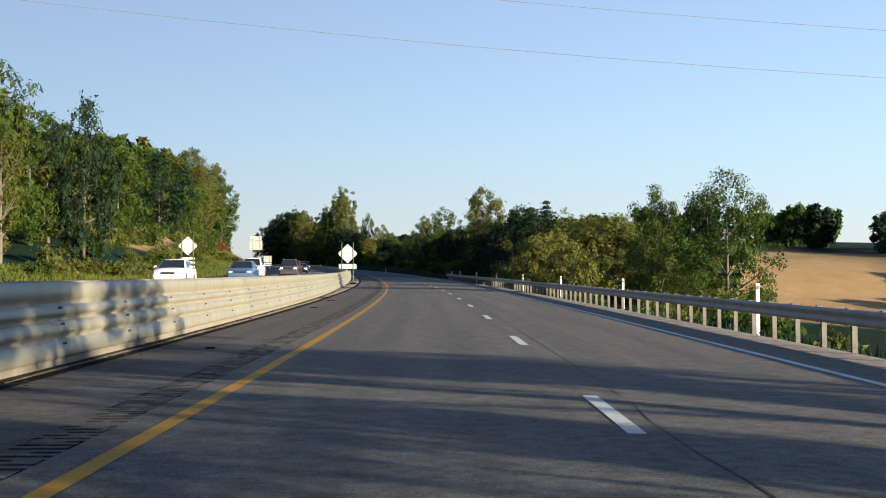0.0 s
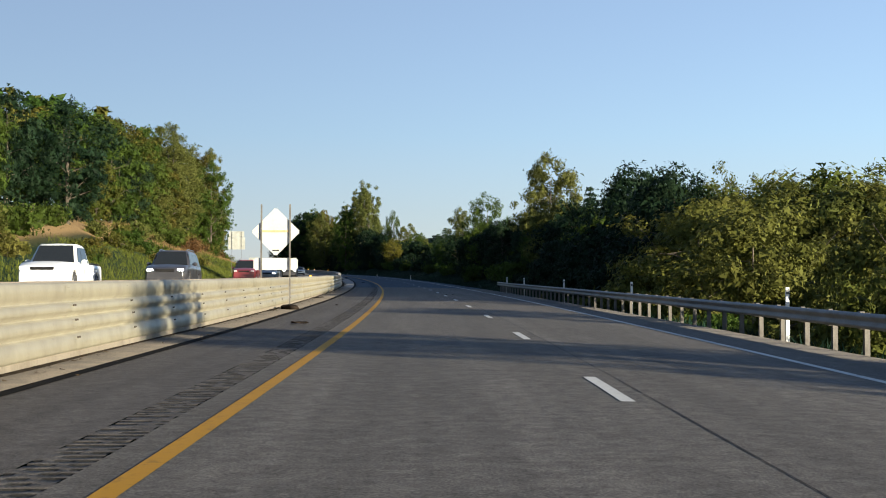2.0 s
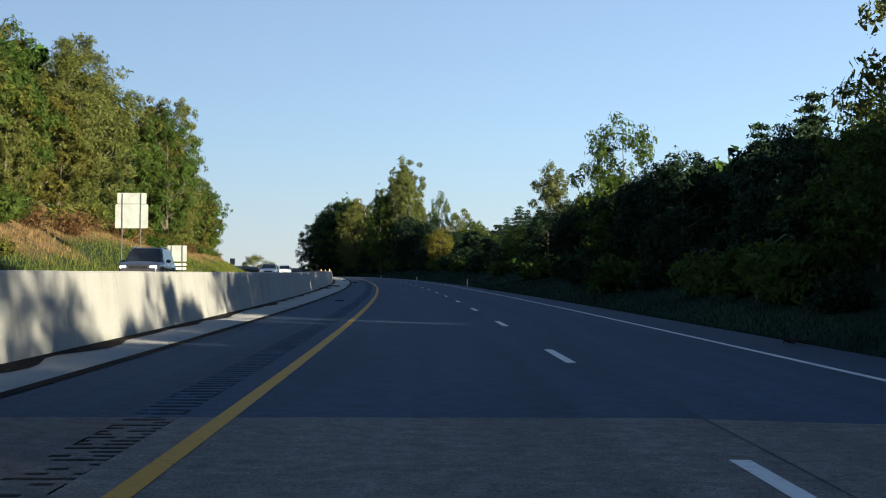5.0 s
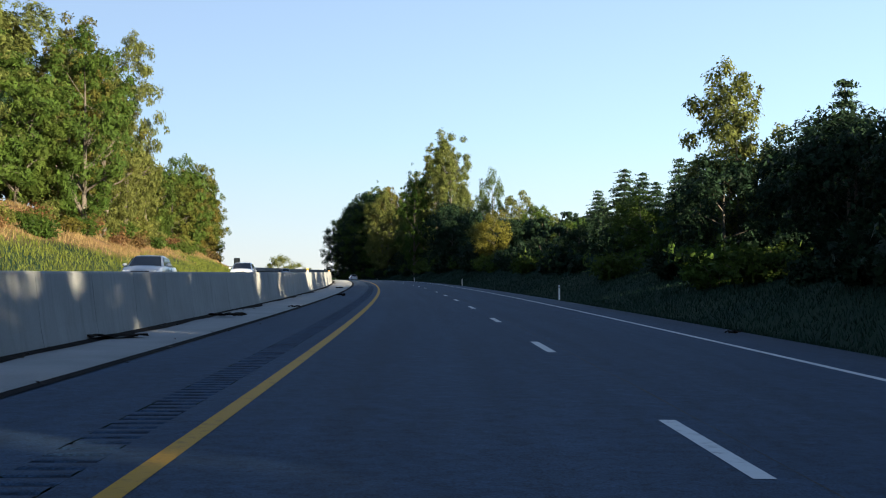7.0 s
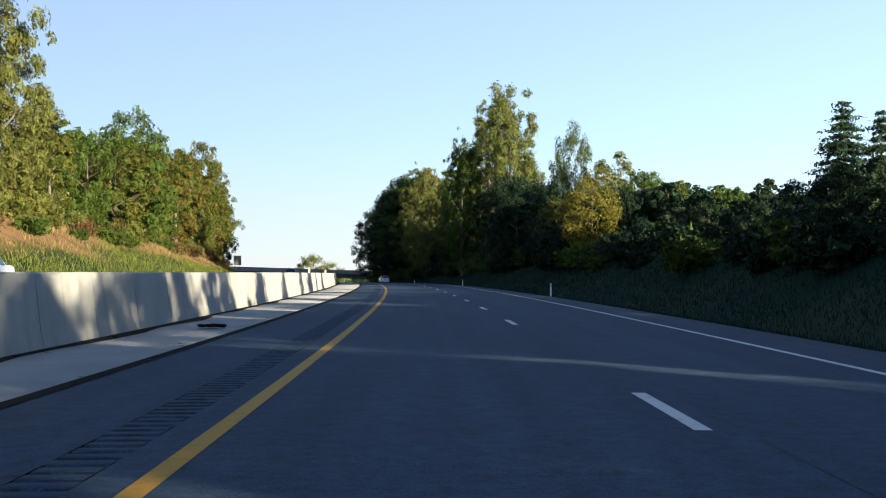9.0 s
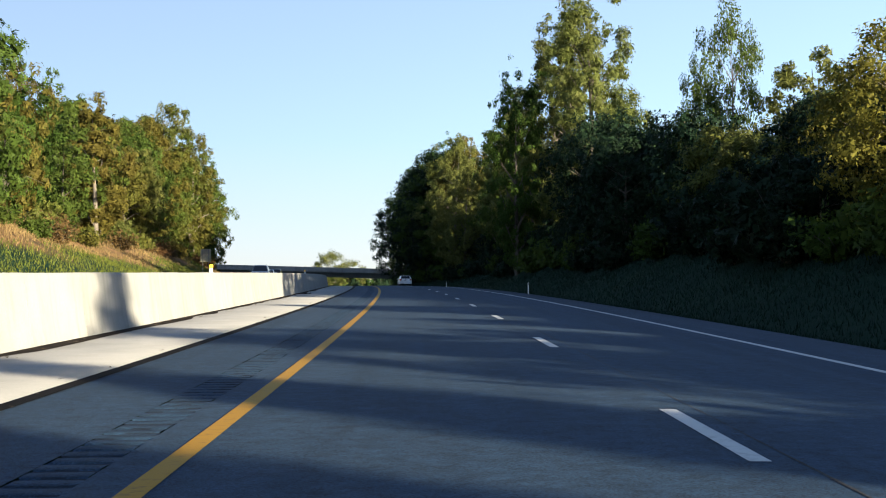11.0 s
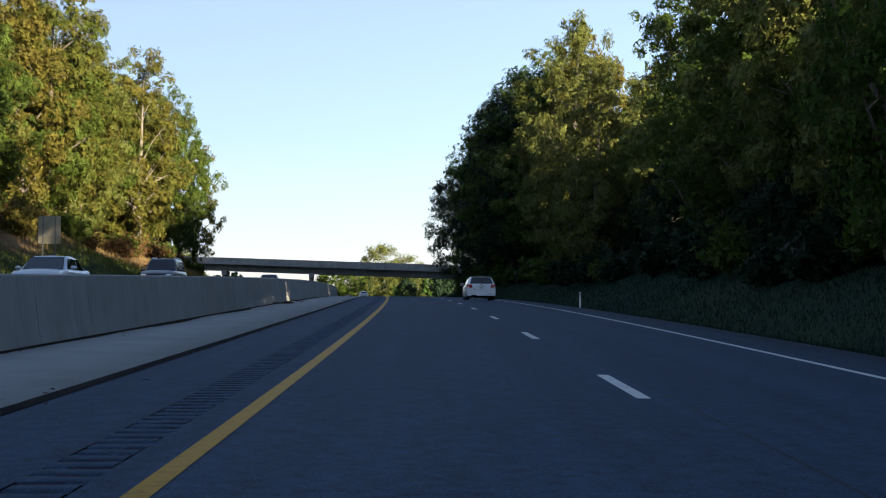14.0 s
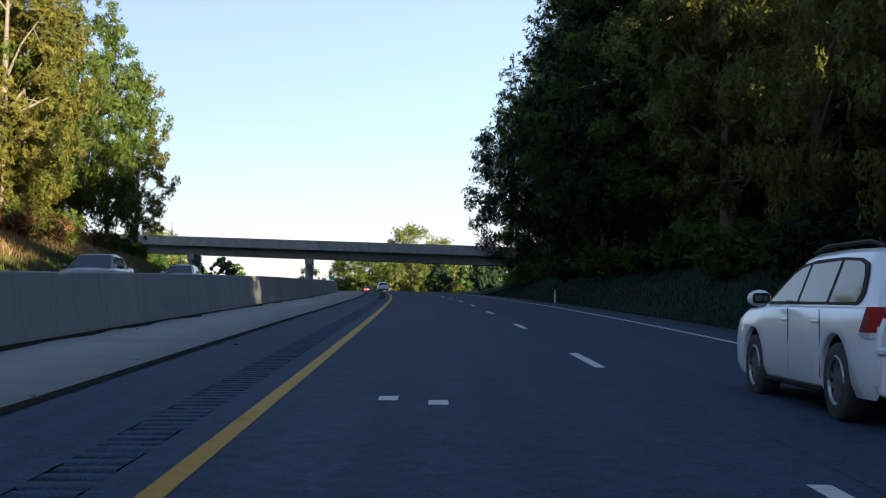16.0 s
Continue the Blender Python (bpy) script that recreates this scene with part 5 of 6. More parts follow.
def diamond_sign(at, z_mid, side, post_foot, board, label, planks=0):
    sg = holder("road_sign", at, label, "road sign")
    part("post", post_mesh(-0.50, 0, post_foot[0], z_mid + side * 0.79), POST_STEEL, sg, "square steel post")
    part("post", post_mesh(0.50, 0, post_foot[1], z_mid + side * 0.79), POST_STEEL, sg, "square steel post")
    d = part("diamond_panel", plate(side, side, z_mid, 0, True), SIGN_BACK, sg, "white back of a diamond panel")
    part("cross_bar", box((1.02, 0.03, 0.07), (0, 0.02, z_mid + 0.02), 0.005), TAN, d, "tan cross bar")
    part("sticker", box((0.24, 0.006, 0.05), (0, 0.03, z_mid - side * 0.54), 0.001), BLACK, d, "small dark label")
    z = z_mid - side * 0.707 - 0.12
    if planks:
        for k in range(planks):
            part("plank", plate(1.25, 0.20, z - 0.14 - k * 0.36), SIGN_BACK, sg, "white board")
    else:
        part("plate", plate(board[0], board[1], z - board[1] / 2 + 0.06), SIGN_BACK, sg, "white back of a rectangular plate")
    return sg


diamond_sign(stand(117.0, -5.05), 2.72, 1.22, (1.1, 0.0), (1.55, 0.42), "white-backed diamond road sign on two steel posts over the barrier")
diamond_sign(stand(116.9, -19.05, 0.42), 3.0, 1.20, (0.0, 0.0), (1.3, 0.3), "white-backed diamond road sign over three boards at the far verge", planks=3)


def sandbag(at, label, size=1.0):
    rng = np.random.default_rng(int(abs(at.translation.y) * 10))
    bm = bmesh.new()
    bmesh.ops.create_icosphere(bm, subdivisions=3, radius=1)
    for v in bm.verts:
        k = 1 + 0.18 * math.sin(5 * v.co.x + 3 * v.co.y) + 0.08 * rng.normal()
        v.co = Vector((v.co.x * 0.22 * k, v.co.y * 0.38 * k, max(v.co.z, -0.55) * 0.11 * k + 0.06)) * size
    me = bpy.data.meshes.new("sandbag")
    bm.to_mesh(me)
    bm.free()
    me.polygons.foreach_set("use_smooth", np.ones(len(me.polygons), bool))
    thing("sandbag", LITTER, me, label, "sandbag", at=at)


sandbag(stand(116.7, -4.45, 0.0, 20), "black sandbag at the foot of a sign post")
sandbag(stand(117.2, -4.6, 0.0, -15), "black sandbag at the foot of a sign post")


def board_sign(at, w, h, z, label, tag=None, bars=0, face=None):
    face = face or SIGN_GREY
    sg = holder("road_sign", at, label, "road sign")
    top = z + h
    for x in (-w * 0.28, w * 0.28):
        part("post", post_mesh(x, -0.02, -0.4, top + (tag[1] if tag else 0)), ZINC, sg, "square steel post")
    part("panel", plate(w, h, z + h / 2), face, sg, "plain back of a sign panel")
    if tag:
        part("top_panel", plate(tag[0], tag[1], top + tag[1] / 2 + 0.04), SIGN_GREY, sg, "small upper panel")
    for k in range(bars):
        part("board", plate(w * 0.98, 0.22, z - 0.28 - k * 0.36), SIGN_BACK, sg, "white board")
    return sg


board_sign(stand(286.0, -22.0, float(terrain(286.0, -22.0))), 2.7, 2.0, 4.2, "large grey-backed road sign with a narrow upper panel on two posts", (2.4, 0.9))
board_sign(stand(296, -19.6, 0.42), 1.75, 1.45, 1.65, "grey-backed sign panel over two boards beside the far shoulder", None, 2)
board_sign(stand(583.0, -24.6, float(terrain(583.0, -24.6))), 1.5, 1.9, 1.9, "plain tan-backed road sign on the far bank", face=SIGN_TAN)


GREEN_PANEL = worn("green_sign_face", (0.02, 0.30, 0.15), (0.015, 0.24, 0.12), 0.45, 0, 12, 1.2, 0.08)


def far_sign(s, l, w, h, z, material, label, arched=False):
    """A small sign panel on one post, standing past the bridge."""
    sg = holder("road_sign", stand(s, l, float(terrain(s, l))), label, "road sign")
    part("post", post_mesh(0, 0.04, -0.3, z + h * 0.9), ZINC, sg, "square steel post")
    panel = plate(w, h, z + h / 2, y=-0.01)
    if arched:
        for v in panel.verts:
            if v.co.z > z + h / 2:
                v.co.z += 0.25 * h * (1 - (2 * v.co.x / w) ** 2)
    face = part("panel", panel, material, sg, "flat sign panel")
    if not arched:
        for k in range(2):
            part("text_bar", box((w * 0.6, 0.008, h * 0.10), (0, -0.022, z + h * (0.40 + 0.25 * k)), 0.002), WHITE_PLASTIC, face, "plain white text bar")


far_sign(790, -9.4, 0.8, 1.1, 1.2, GREEN_PANEL, "small green sign with white bars past the bridge")
far_sign(792, -7.9, 0.8, 1.5, 0.9, GREEN_PANEL, "tall green sign with white bars past the bridge")
far_sign(760, -12.6, 1.0, 0.9, 1.2, SIGN_BACK, "pale round-topped sign past the bridge", True)


def delineator(at, label, colour=None, tall=1.15):
    d = holder("delineator_post", at, label, "marker post", "delineator posts")
    bm = box((0.10, 0.035, tall), (0, 0, tall / 2 - 0.1), 0.012)
    part("post", bm, WHITE_PLASTIC, d)
    part("reflector", box((0.075, 0.008, 0.10), (0, -0.022, tall - 0.22), 0.002), colour or ZINC, d, "small reflector")
    return d


for s in (12, 34.5, 57.2, 80, 102.8, 125.4, 147.5, 169.3, 182):
    l = 8.95
    delineator(stand(s, l, float(terrain(s, l))), "slim white delineator post behind the guard rail", tall=1.45)
for s, l in ((328.9, 9.7), (407, 9.6), (488.5, 9.8), (567.2, 9.3), (650, 9.3)):
    delineator(stand(s, l, float(terrain(s, l))), "slim white delineator post on the grass verge")
# posts on the far shoulder's edge and one marker on the corrugated barrier
for s, colour in ((360.6, None), (435, None)):
    delineator(stand(s, -20.8, float(terrain(s, -20.8))), "slim white delineator post on the far shoulder's edge")
far_post = holder("delineator_post", stand(367, -20.8, float(terrain(367, -20.8))), "slim orange marker post on the far shoulder's edge", "marker post", "delineator posts")
part("post", box((0.11, 0.05, 1.1), (0, 0, 0.45), 0.014), ORANGE, far_post)
part("reflector", box((0.08, 0.008, 0.10), (0, -0.030, 0.86), 0.002), ZINC, far_post, "small reflector")
for s in (333, 402, 430.2, 480):
    l = float(barrier_l(s)) - 0.40
    m = holder("barrier_marker", stand(s, l, 1.20), "small amber reflector marker on the barrier's top", "marker", "barrier markers")
    part("stem", box((0.10, 0.05, 0.14), (0, 0, 0.07), 0.01), WHITE_PLASTIC, m)
    part("reflector", box((0.12, 0.03, 0.13), (0, 0, 0.20), 0.012), AMBER, m, "amber reflector")

m = holder("barrier_marker", stand(141.7, -5.5, 0.98), "small amber reflector marker on the corrugated barrier", "marker", "barrier markers")
part("stem", box((0.10, 0.06, 0.08), (0, 0, 0.04), 0.01), WHITE_PLASTIC, m)
part("reflector", box((0.16, 0.05, 0.11), (0, 0, 0.13), 0.02), AMBER, m, "amber reflector")

# wires high over the road
def wire(name, x0, z0):
    """A hanging wire across the road whose lowest part lies far out on the outer side."""
    cu = bpy.data.curves.new(name, "CURVE")
    cu.dimensions, cu.bevel_depth, cu.bevel_resolution = "3D", 0.013, 2
    sp = cu.splines.new("POLY")
    xs = np.linspace(-110, 130, 33)
    sp.points.add(len(xs) - 1)
    for k, x in enumerate(xs):
        sp.points[k].co = (x, 69.6, z0 - 0.094 * (x - x0) + 0.0006 * (x - x0) ** 2, 1)
    ob = new(name, cu)
    cu.materials.append(WIRE)
    tagged(ob, "thin dark overhead power wire spanning the road", "power line", "overhead wires")


wire("power_wire", 0.8, 14.8)
wire("power_wire", 3.7, 17.15)

# two stray daubs of white paint on the lane
for s, l in ((574.2, -0.58), (573.8, -0.12)):
    v, f, uv = strip(np.linspace(s - 0.20, s + 0.22, 3), [(l - 0.10, 0.005), (l + 0.08, 0.005)])
    thing("paint_daub", WHITE_PAINT, mesh_of("paint_daub", v, f, uv), "stray white paint daub on the asphalt", "road marking", "paint daubs", "structure")


# ---------------------------------------------------------------- litter along the seam
def scrap(at, size, seed, label, material=LITTER):
    rng = np.random.default_rng(seed)
    bm = bmesh.new()
    bmesh.ops.create_grid(bm, x_segments=5, y_segments=7, size=0.5)
    for v in bm.verts:
        r = 1 - 0.35 * rng.uniform()
        v.co = Vector((v.co.x * size[0] * r, v.co.y * size[1] * r, 0.012 + size[2] * rng.uniform(0, 1)))
    geo = bmesh.ops.extrude_face_region(bm, geom=bm.faces[:])
    bmesh.ops.translate(bm, verts=[g for g in geo["geom"] if isinstance(g, bmesh.types.BMVert)], vec=(0, 0, 0.015))
    me = bpy.data.meshes.new("tyre_scrap")
    bm.to_mesh(me)
    bm.free()
    me.materials.append(material)
    thing("tyre_scrap", material, me, label, "litter", "scraps along the shoulder", at=at)


for k, (s, l, sz) in enumerate(((102.9, -3.0, (0.45, 0.5, 0.05)), (56, -3.6, (0.3, 0.3, 0.03)), (281.3, -5.1, (0.9, 0.9, 0.10)), (291, -4.1, (0.3, 0.5, 0.05)), (313.6, -3.5, (0.35, 0.5, 0.12)),
                                (269.7, -5.45, (0.5, 1.6, 0.06)), (345, -4.6, (0.6, 0.7, 0.08)), (462, -5.9, (0.6, 1.4, 0.05)), (275, 6.9, (0.5, 0.35, 0.06)), (199.9, 7.0, (0.5, 0.5, 0.1)),
                                (553.4, -6.3, (0.7, 1.2, 0.05)), (560, -6.2, (0.4, 0.9, 0.04)), (230, -3.0, (0.4, 0.2, 0.03)), (148.6, 2.1, (0.16, 0.10, 0.012)), (148.9, 2.5, (0.12, 0.08, 0.012)), (122.5, -3.2, (0.25, 0.12, 0.02)), (21, -3.1, (0.2, 0.12, 0.02)), (45, -3.5, (0.3, 0.12, 0.02)), (62, -4.3, (0.5, 0.7, 0.04)), (138, -4.85, (0.4, 0.9, 0.05)))):
    scrap(stand(s, l, float(crown(l)) + (0.012 if l < -4 else 0.0), 30 * k), sz, k + 1, "torn dark scrap of tyre rubber and dirt on the paving")


def gutter_litter():
    """Leaves, grit and chips blown together along the barrier's foot and the seam."""
    rng = np.random.default_rng(17)
    n = 2600
    s = rng.uniform(0, 640, n)
    near = rng.uniform(size=n) < 0.72
    l = np.where(near, barrier_l(s) + 0.05 + np.abs(rng.normal(size=n)) * 0.22, seam_l(s) + rng.normal(size=n) * 0.16)
    mid = spot(s, l, 0.022 + 0.012 * rng.uniform(size=n))
    a = rng.uniform(0, 6.28, n)
    r = rng.uniform(0.02, 0.065, n)
    tri = [np.stack([np.cos(a + k) * r, np.sin(a + k) * r * rng.uniform(0.5, 1.2, n), rng.uniform(-0.008, 0.02, n)], 1) for k in (0, 2.1, 4.2)]
    v = np.stack([mid + q for q in tri], 1).reshape(-1, 3)
    thing("leaf_litter", LITTER_BROWN, mesh_of("leaf_litter", v, np.arange(3 * n).reshape(-1, 3)), "brown leaves and grit scattered along the gutter", "litter", kind="stuff")


gutter_litter()

# ---------------------------------------------------------------- cars
def paint(name, colour, metal=0.0):
    n = Nodes(name)
    o = n.space("object")
    dirt = n.noise(n.space("object", (1, 1, 2)), 1.6, 5)
    c = n.mix(n.math("MULTIPLY", n.ramp(dirt, [(0.5, (0, 0, 0)), (0.8, (1, 1, 1))]), 0.15), colour, (0.3, 0.28, 0.25))
    return n.done(c, 0.32, metal, Coat_Weight=0.6, Coat_Roughness=0.08)


PAINT = {"white": paint("paint_white", (0.66, 0.68, 0.69)), "silver": paint("paint_silver", (0.42, 0.44, 0.46), 0.5), "dark": paint("paint_dark", (0.03, 0.03, 0.035)),
         "blue": paint("paint_blue", (0.05, 0.10, 0.20), 0.2), "red": paint("paint_red", (0.16, 0.025, 0.03)), "grey": paint("paint_grey", (0.16, 0.17, 0.18), 0.4)}
_n = Nodes("car_glass")
CAR_GLASS = _n.done((0.012, 0.014, 0.015), 0.04, 0.0, Specular_IOR_Level=0.7)
_n = Nodes("lamp_red")
LAMP_RED = _n.done(_n.mix(_n.noise(_n.space("object"), 30, 2), (0.42, 0.012, 0.012), (0.28, 0.01, 0.01)), 0.15, 0.0, Coat_Weight=1.0)
_n = Nodes("lamp_clear")
LAMP_CLEAR = _n.done((0.75, 0.75, 0.72), 0.12, 0.3, Coat_Weight=1.0)
_n = Nodes("headlamp_lit")
LAMP_LIT = _n.done((0.9, 0.9, 0.85), 0.2, 0.0, Emission_Color=(1.0, 0.95, 0.85), Emission_Strength=7.0)
RIM = worn("rim_alloy", (0.26, 0.27, 0.28), (0.17, 0.17, 0.17), 0.35, 0.8)
TRIM_BLACK = worn("trim_black", (0.010, 0.010, 0.011), (0.016, 0.016, 0.016), 0.6)
TRIM_BLACK.node_tree.nodes["Principled BSDF"].inputs["Specular IOR Level"].default_value = 0.15
CHROME = worn("chrome", (0.70, 0.70, 0.71), (0.55, 0.55, 0.55), 0.12, 0.95, 20, 4, 0.05)
PLATE = worn("number_plate", (0.75, 0.75, 0.72), (0.65, 0.65, 0.62), 0.4)

SHAPES = {  # length, width, height, belt, wheel radius, rear axle, front axle (from the middle), cabin: rear foot, rear top, front top, front foot; bonnet height, tail height
    "wagon": (4.56, 1.78, 1.41, 0.94, 0.32, -1.36, 1.22, -2.20, -1.86, 0.15, 1.02, 0.90, 0.95),
    "sedan": (4.75, 1.80, 1.44, 0.94, 0.32, -1.38, 1.40, -1.75, -1.00, 0.25, 1.10, 0.88, 0.98),
    "suv": (4.75, 1.88, 1.78, 1.10, 0.37, -1.38, 1.38, -2.25, -2.05, 0.35, 0.98, 1.08, 1.08),
    "pickup": (5.50, 1.95, 1.86, 1.12, 0.38, -1.75, 1.75, -0.75, -0.62, 0.65, 1.20, 1.12, 1.12),
    "van": (5.60, 2.00, 2.10, 1.15, 0.37, -1.70, 1.75, -2.70, -2.62, 1.10, 1.85, 1.10, 1.12),
}


def wheel(parent, x, y, r, side):
    w = bmesh.new()
    prof = [(0.62, -0.09), (0.93, -0.105), (1.0, -0.07), (1.0, 0.07), (0.93, 0.105), (0.62, 0.09)]
    n = 28
    rings = [[w.verts.new((side * b, math.cos(2 * math.pi * k / n) * a * r, math.sin(2 * math.pi * k / n) * a * r)) for k in range(n)] for a, b in prof]
    for q in range(len(prof) - 1):
        for k in range(n):
            w.faces.new((rings[q][k], rings[q][(k + 1) % n], rings[q + 1][(k + 1) % n], rings[q + 1][k]))
    bmesh.ops.recalc_face_normals(w, faces=w.faces[:])
    for f in w.faces:
        f.smooth = True
    tyre = part("wheel", w, BLACK, parent, "black tyre", at=Matrix.Translation((x, y, r)))
    rim = bmesh.new()
    bmesh.ops.create_cone(rim, cap_ends=True, segments=24, radius1=0.60 * r, radius2=0.60 * r, depth=0.05, matrix=Matrix.Translation((side * 0.02, 0, 0)) @ Matrix.Rotation(math.pi / 2, 4, "Y"))
    part("rim_barrel", rim, TRIM_BLACK, tyre)
    sp = bmesh.new()
    for k in range(10):
        a = 2 * math.pi * k / 10
        add_box(sp, (0.035, 0.055 * r / 0.3, 0.58 * r), (side * 0.065, -math.sin(a) * 0.34 * r, math.cos(a) * 0.34 * r), Matrix.Rotation(a, 3, "X"))
    add_tube(sp, (side * 0.05, 0, 0), (side * 0.09, 0, 0), 0.16 * r, 0.14 * r, 14)
    for k in range(24):
        a, b = 2 * math.pi * k / 24, 2 * math.pi * (k + 1) / 24
        add_tube(sp, (side * 0.085, math.cos(a) * 0.62 * r, math.sin(a) * 0.62 * r), (side * 0.085, math.cos(b) * 0.62 * r, math.sin(b) * 0.62 * r), 0.022, 0.022, 5)
    part("rim", sp, RIM, tyre, "alloy rim with thin spokes")


def estate_windows(cabin, quad, wb, wt, zb, zt):
    """Side glass of the estate car: one dark arched frame a side with three panes in it."""
    frame = [(0.96, 0.10), (0.62, 0.44), (0.34, 0.70), (0.10, 0.83), (-0.30, 0.89), (-1.00, 0.90), (-1.48, 0.86), (-1.66, 0.78), (-1.74, 0.60), (-1.80, 0.30), (-1.78, 0.17), (-1.70, 0.10)]
    panes = ([(0.82, 0.145), (0.55, 0.43), (0.31, 0.645), (0.09, 0.765), (-0.12, 0.81), (-0.06, 0.145)], [(-0.13, 0.145), (-0.19, 0.815), (-0.98, 0.845), (-0.92, 0.145)],
             [(-1.00, 0.145), (-1.06, 0.845), (-1.45, 0.815), (-1.59, 0.75), (-1.67, 0.58), (-1.73, 0.30), (-1.68, 0.145)])
    for sg in (-1, 1):
        def at(y, t, out):
            return (sg * (wb + (wt - wb) * t + out), y, zb + (zt - zb) * t - 0.012)
        pts = [at(y, t, 0.004) for y, t in frame]
        quad("window_frame", pts if sg < 0 else pts[::-1], TRIM_BLACK, cabin, "black window frame", 0.008)
        for pane in panes:
            pts = [at(y, t, 0.012) for y, t in pane]
            quad("side_window", pts if sg < 0 else pts[::-1], CAR_GLASS, cabin, "dark side window", 0.004)


def estate_lamp(body, sg, W, half, belt):
    """Tail lamp that wraps round the corner: a red shell and a pale lower strip."""
    for name, z0, z1, mat, text in (("tail_lamp", belt - 0.20, belt - 0.005, LAMP_RED, "red tail lamp"), ("lamp_strip", belt - 0.245, belt - 0.203, LAMP_CLEAR, "clear strip under the tail lamp")):
        b = bmesh.new()
        for z in (z0, z1):
            k = (belt - z) / 0.245
            for x, y in ((0.62, -half - 0.010), (0.80, -half - 0.012), (0.925, -half + 0.03), (0.985, -half + 0.10), (0.99, -half + 0.14 + 0.22 * k), (0.90, -half + 0.20), (0.62, -half + 0.06)):
                b.verts.new((sg * W / 2 * x, y, z))
        bmesh.ops.convex_hull(b, input=b.verts[:])
        part(name, b, mat, body, text)


def build_car(kind, colour, at, label, lights=False, category="car", group="cars on the road"):
    L, W, H, belt, wr, ya, yf, crf, crt, cft, cff, bon, tail = SHAPES[kind]
    car = holder({"pickup": "pickup_truck", "van": "van"}.get(kind, "car"), at, label, category, group)
    half = L / 2
    P_ = PAINT[colour]
    # lower body, lofted from tail to nose; its lower edge rises over the wheels
    ys = sorted(set([-half, -half + 0.04, -half + 0.12, -half + 0.30] + [ya + d for d in np.linspace(-wr - 0.09, wr + 0.09, 13)] + list(np.linspace(ya + wr + 0.2, yf - wr - 0.2, 9))
                    + [yf + d for d in np.linspace(-wr - 0.09, wr + 0.09, 13)] + [half - 0.34, half - 0.16, half - 0.06, half]))
    ys = [y for y in ys if -half <= y <= half]
    rows = []
    for y in ys:
        e = min(1, max(0, (half - abs(y)) / (0.55 if y > 0 else 0.28)))
        plan = 1 - (0.16 if y > 0 else 0.07) * (1 - e) ** 2
        w = W / 2 * plan
        sill = 0.22 + (0.10 if abs(y) > half - 0.10 else 0.0)
        for c in (ya, yf):
            d = abs(y - c)
            if d < wr + 0.075:
                sill = max(sill, wr + math.sqrt(max(0, (wr + 0.075) ** 2 - d * d)) - 0.01)
        if y > cff - 0.25:
            t = min(1, (y - (cff - 0.25)) / (half - cff + 0.25))
            top = belt + (bon - belt) * min(1, t * 2) - 0.20 * max(0, t - 0.55) ** 1.6 / 0.28
        elif y < crf + 0.2:
            t = min(1, (crf + 0.2 - y) / 0.35)
            top = belt + (tail - belt) * t
        else:
            top = belt
        if abs(y) > half - 0.03:
            top -= 0.10
        mid = max(sill + 0.02, 0.56)
        sh = max(mid + 0.02, top - 0.16)
        rows.append([(w * 0.94, sill), (w * 0.995, max(sill + 0.01, 0.34)), (w * 1.0, mid), (w * 0.985, sh), (w * 0.955, top - 0.05), (w * 0.90, top - 0.005), (w * 0.45, top + 0.035 * e), (0.0, top + 0.045 * e)])
    bm = bmesh.new()
    loops = []
    for y, r in zip(ys, rows):
        ring = [bm.verts.new((-x, y, z)) for x, z in r] + [bm.verts.new((x, y, z)) for x, z in r[-2::-1]]
        loops.append(ring)
    for a, b in zip(loops, loops[1:]):
        for k in range(len(a) - 1):
            bm.faces.new((a[k], a[k + 1], b[k + 1], b[k]))
    for ring in (loops[0], loops[-1]):
        bm.faces.new(ring)
    bmesh.ops.recalc_face_normals(bm, faces=bm.faces[:])
    for f in bm.faces:
        f.smooth = len(f.verts) == 4
    body = part("body", bm, P_, car)
    part("underside", box((W * 0.82, L * 0.93, 0.20), (0, 0, 0.30), 0.03), TRIM_BLACK, car, "black underside")
    for c in (ya, yf):
        part("wheel_well", box((W * 0.90, wr * 2 + 0.1, wr * 1.1), (0, c, wr * 1.35), 0.02), TRIM_BLACK, car, "dark wheel well")
    # cabin
    wb, wt = W / 2 * 0.915, W / 2 * 0.72
    zb, zt = belt - 0.03, H

    def rail(t, y0, y1, inset=0.0):
        return (wb + (wt - wb) * t - inset, y0 + (y1 - y0) * t, zb + (zt - zb) * t)

    def quad(name, pts, material, parent, label="", thick=0.012, out=(0, 0, 0)):
        n = (Vector(pts[1]) - Vector(pts[0])).cross(Vector(pts[2]) - Vector(pts[0])).normalized()
        b = bmesh.new()
        vs = [b.verts.new(Vector(p) + n * o) for o in (-thick, thick * 0.5) for p in pts]
        k = len(pts)
        b.faces.new(vs[:k][::-1])
        b.faces.new(vs[k:])
        for i in range(k):
            b.faces.new((vs[i], vs[(i + 1) % k], vs[k + (i + 1) % k], vs[k + i]))
        bmesh.ops.recalc_face_normals(b, faces=b.faces[:])
        return part(name, b, material, parent, label)

    cab = bmesh.new()   # painted shell: roof and pillars are its visible parts, the panes lie on it
    sec = []
    for y, t in ((crf, 0), (crt, 0.93), (crt + 0.25, 1.0), ((crt + cft) / 2, 1.03), (cft - 0.1, 1.0), (cft, 0.95), (cff, 0)):
        z = zb + (zt - zb) * t
        w = wb + (wt - wb) * min(t, 1)
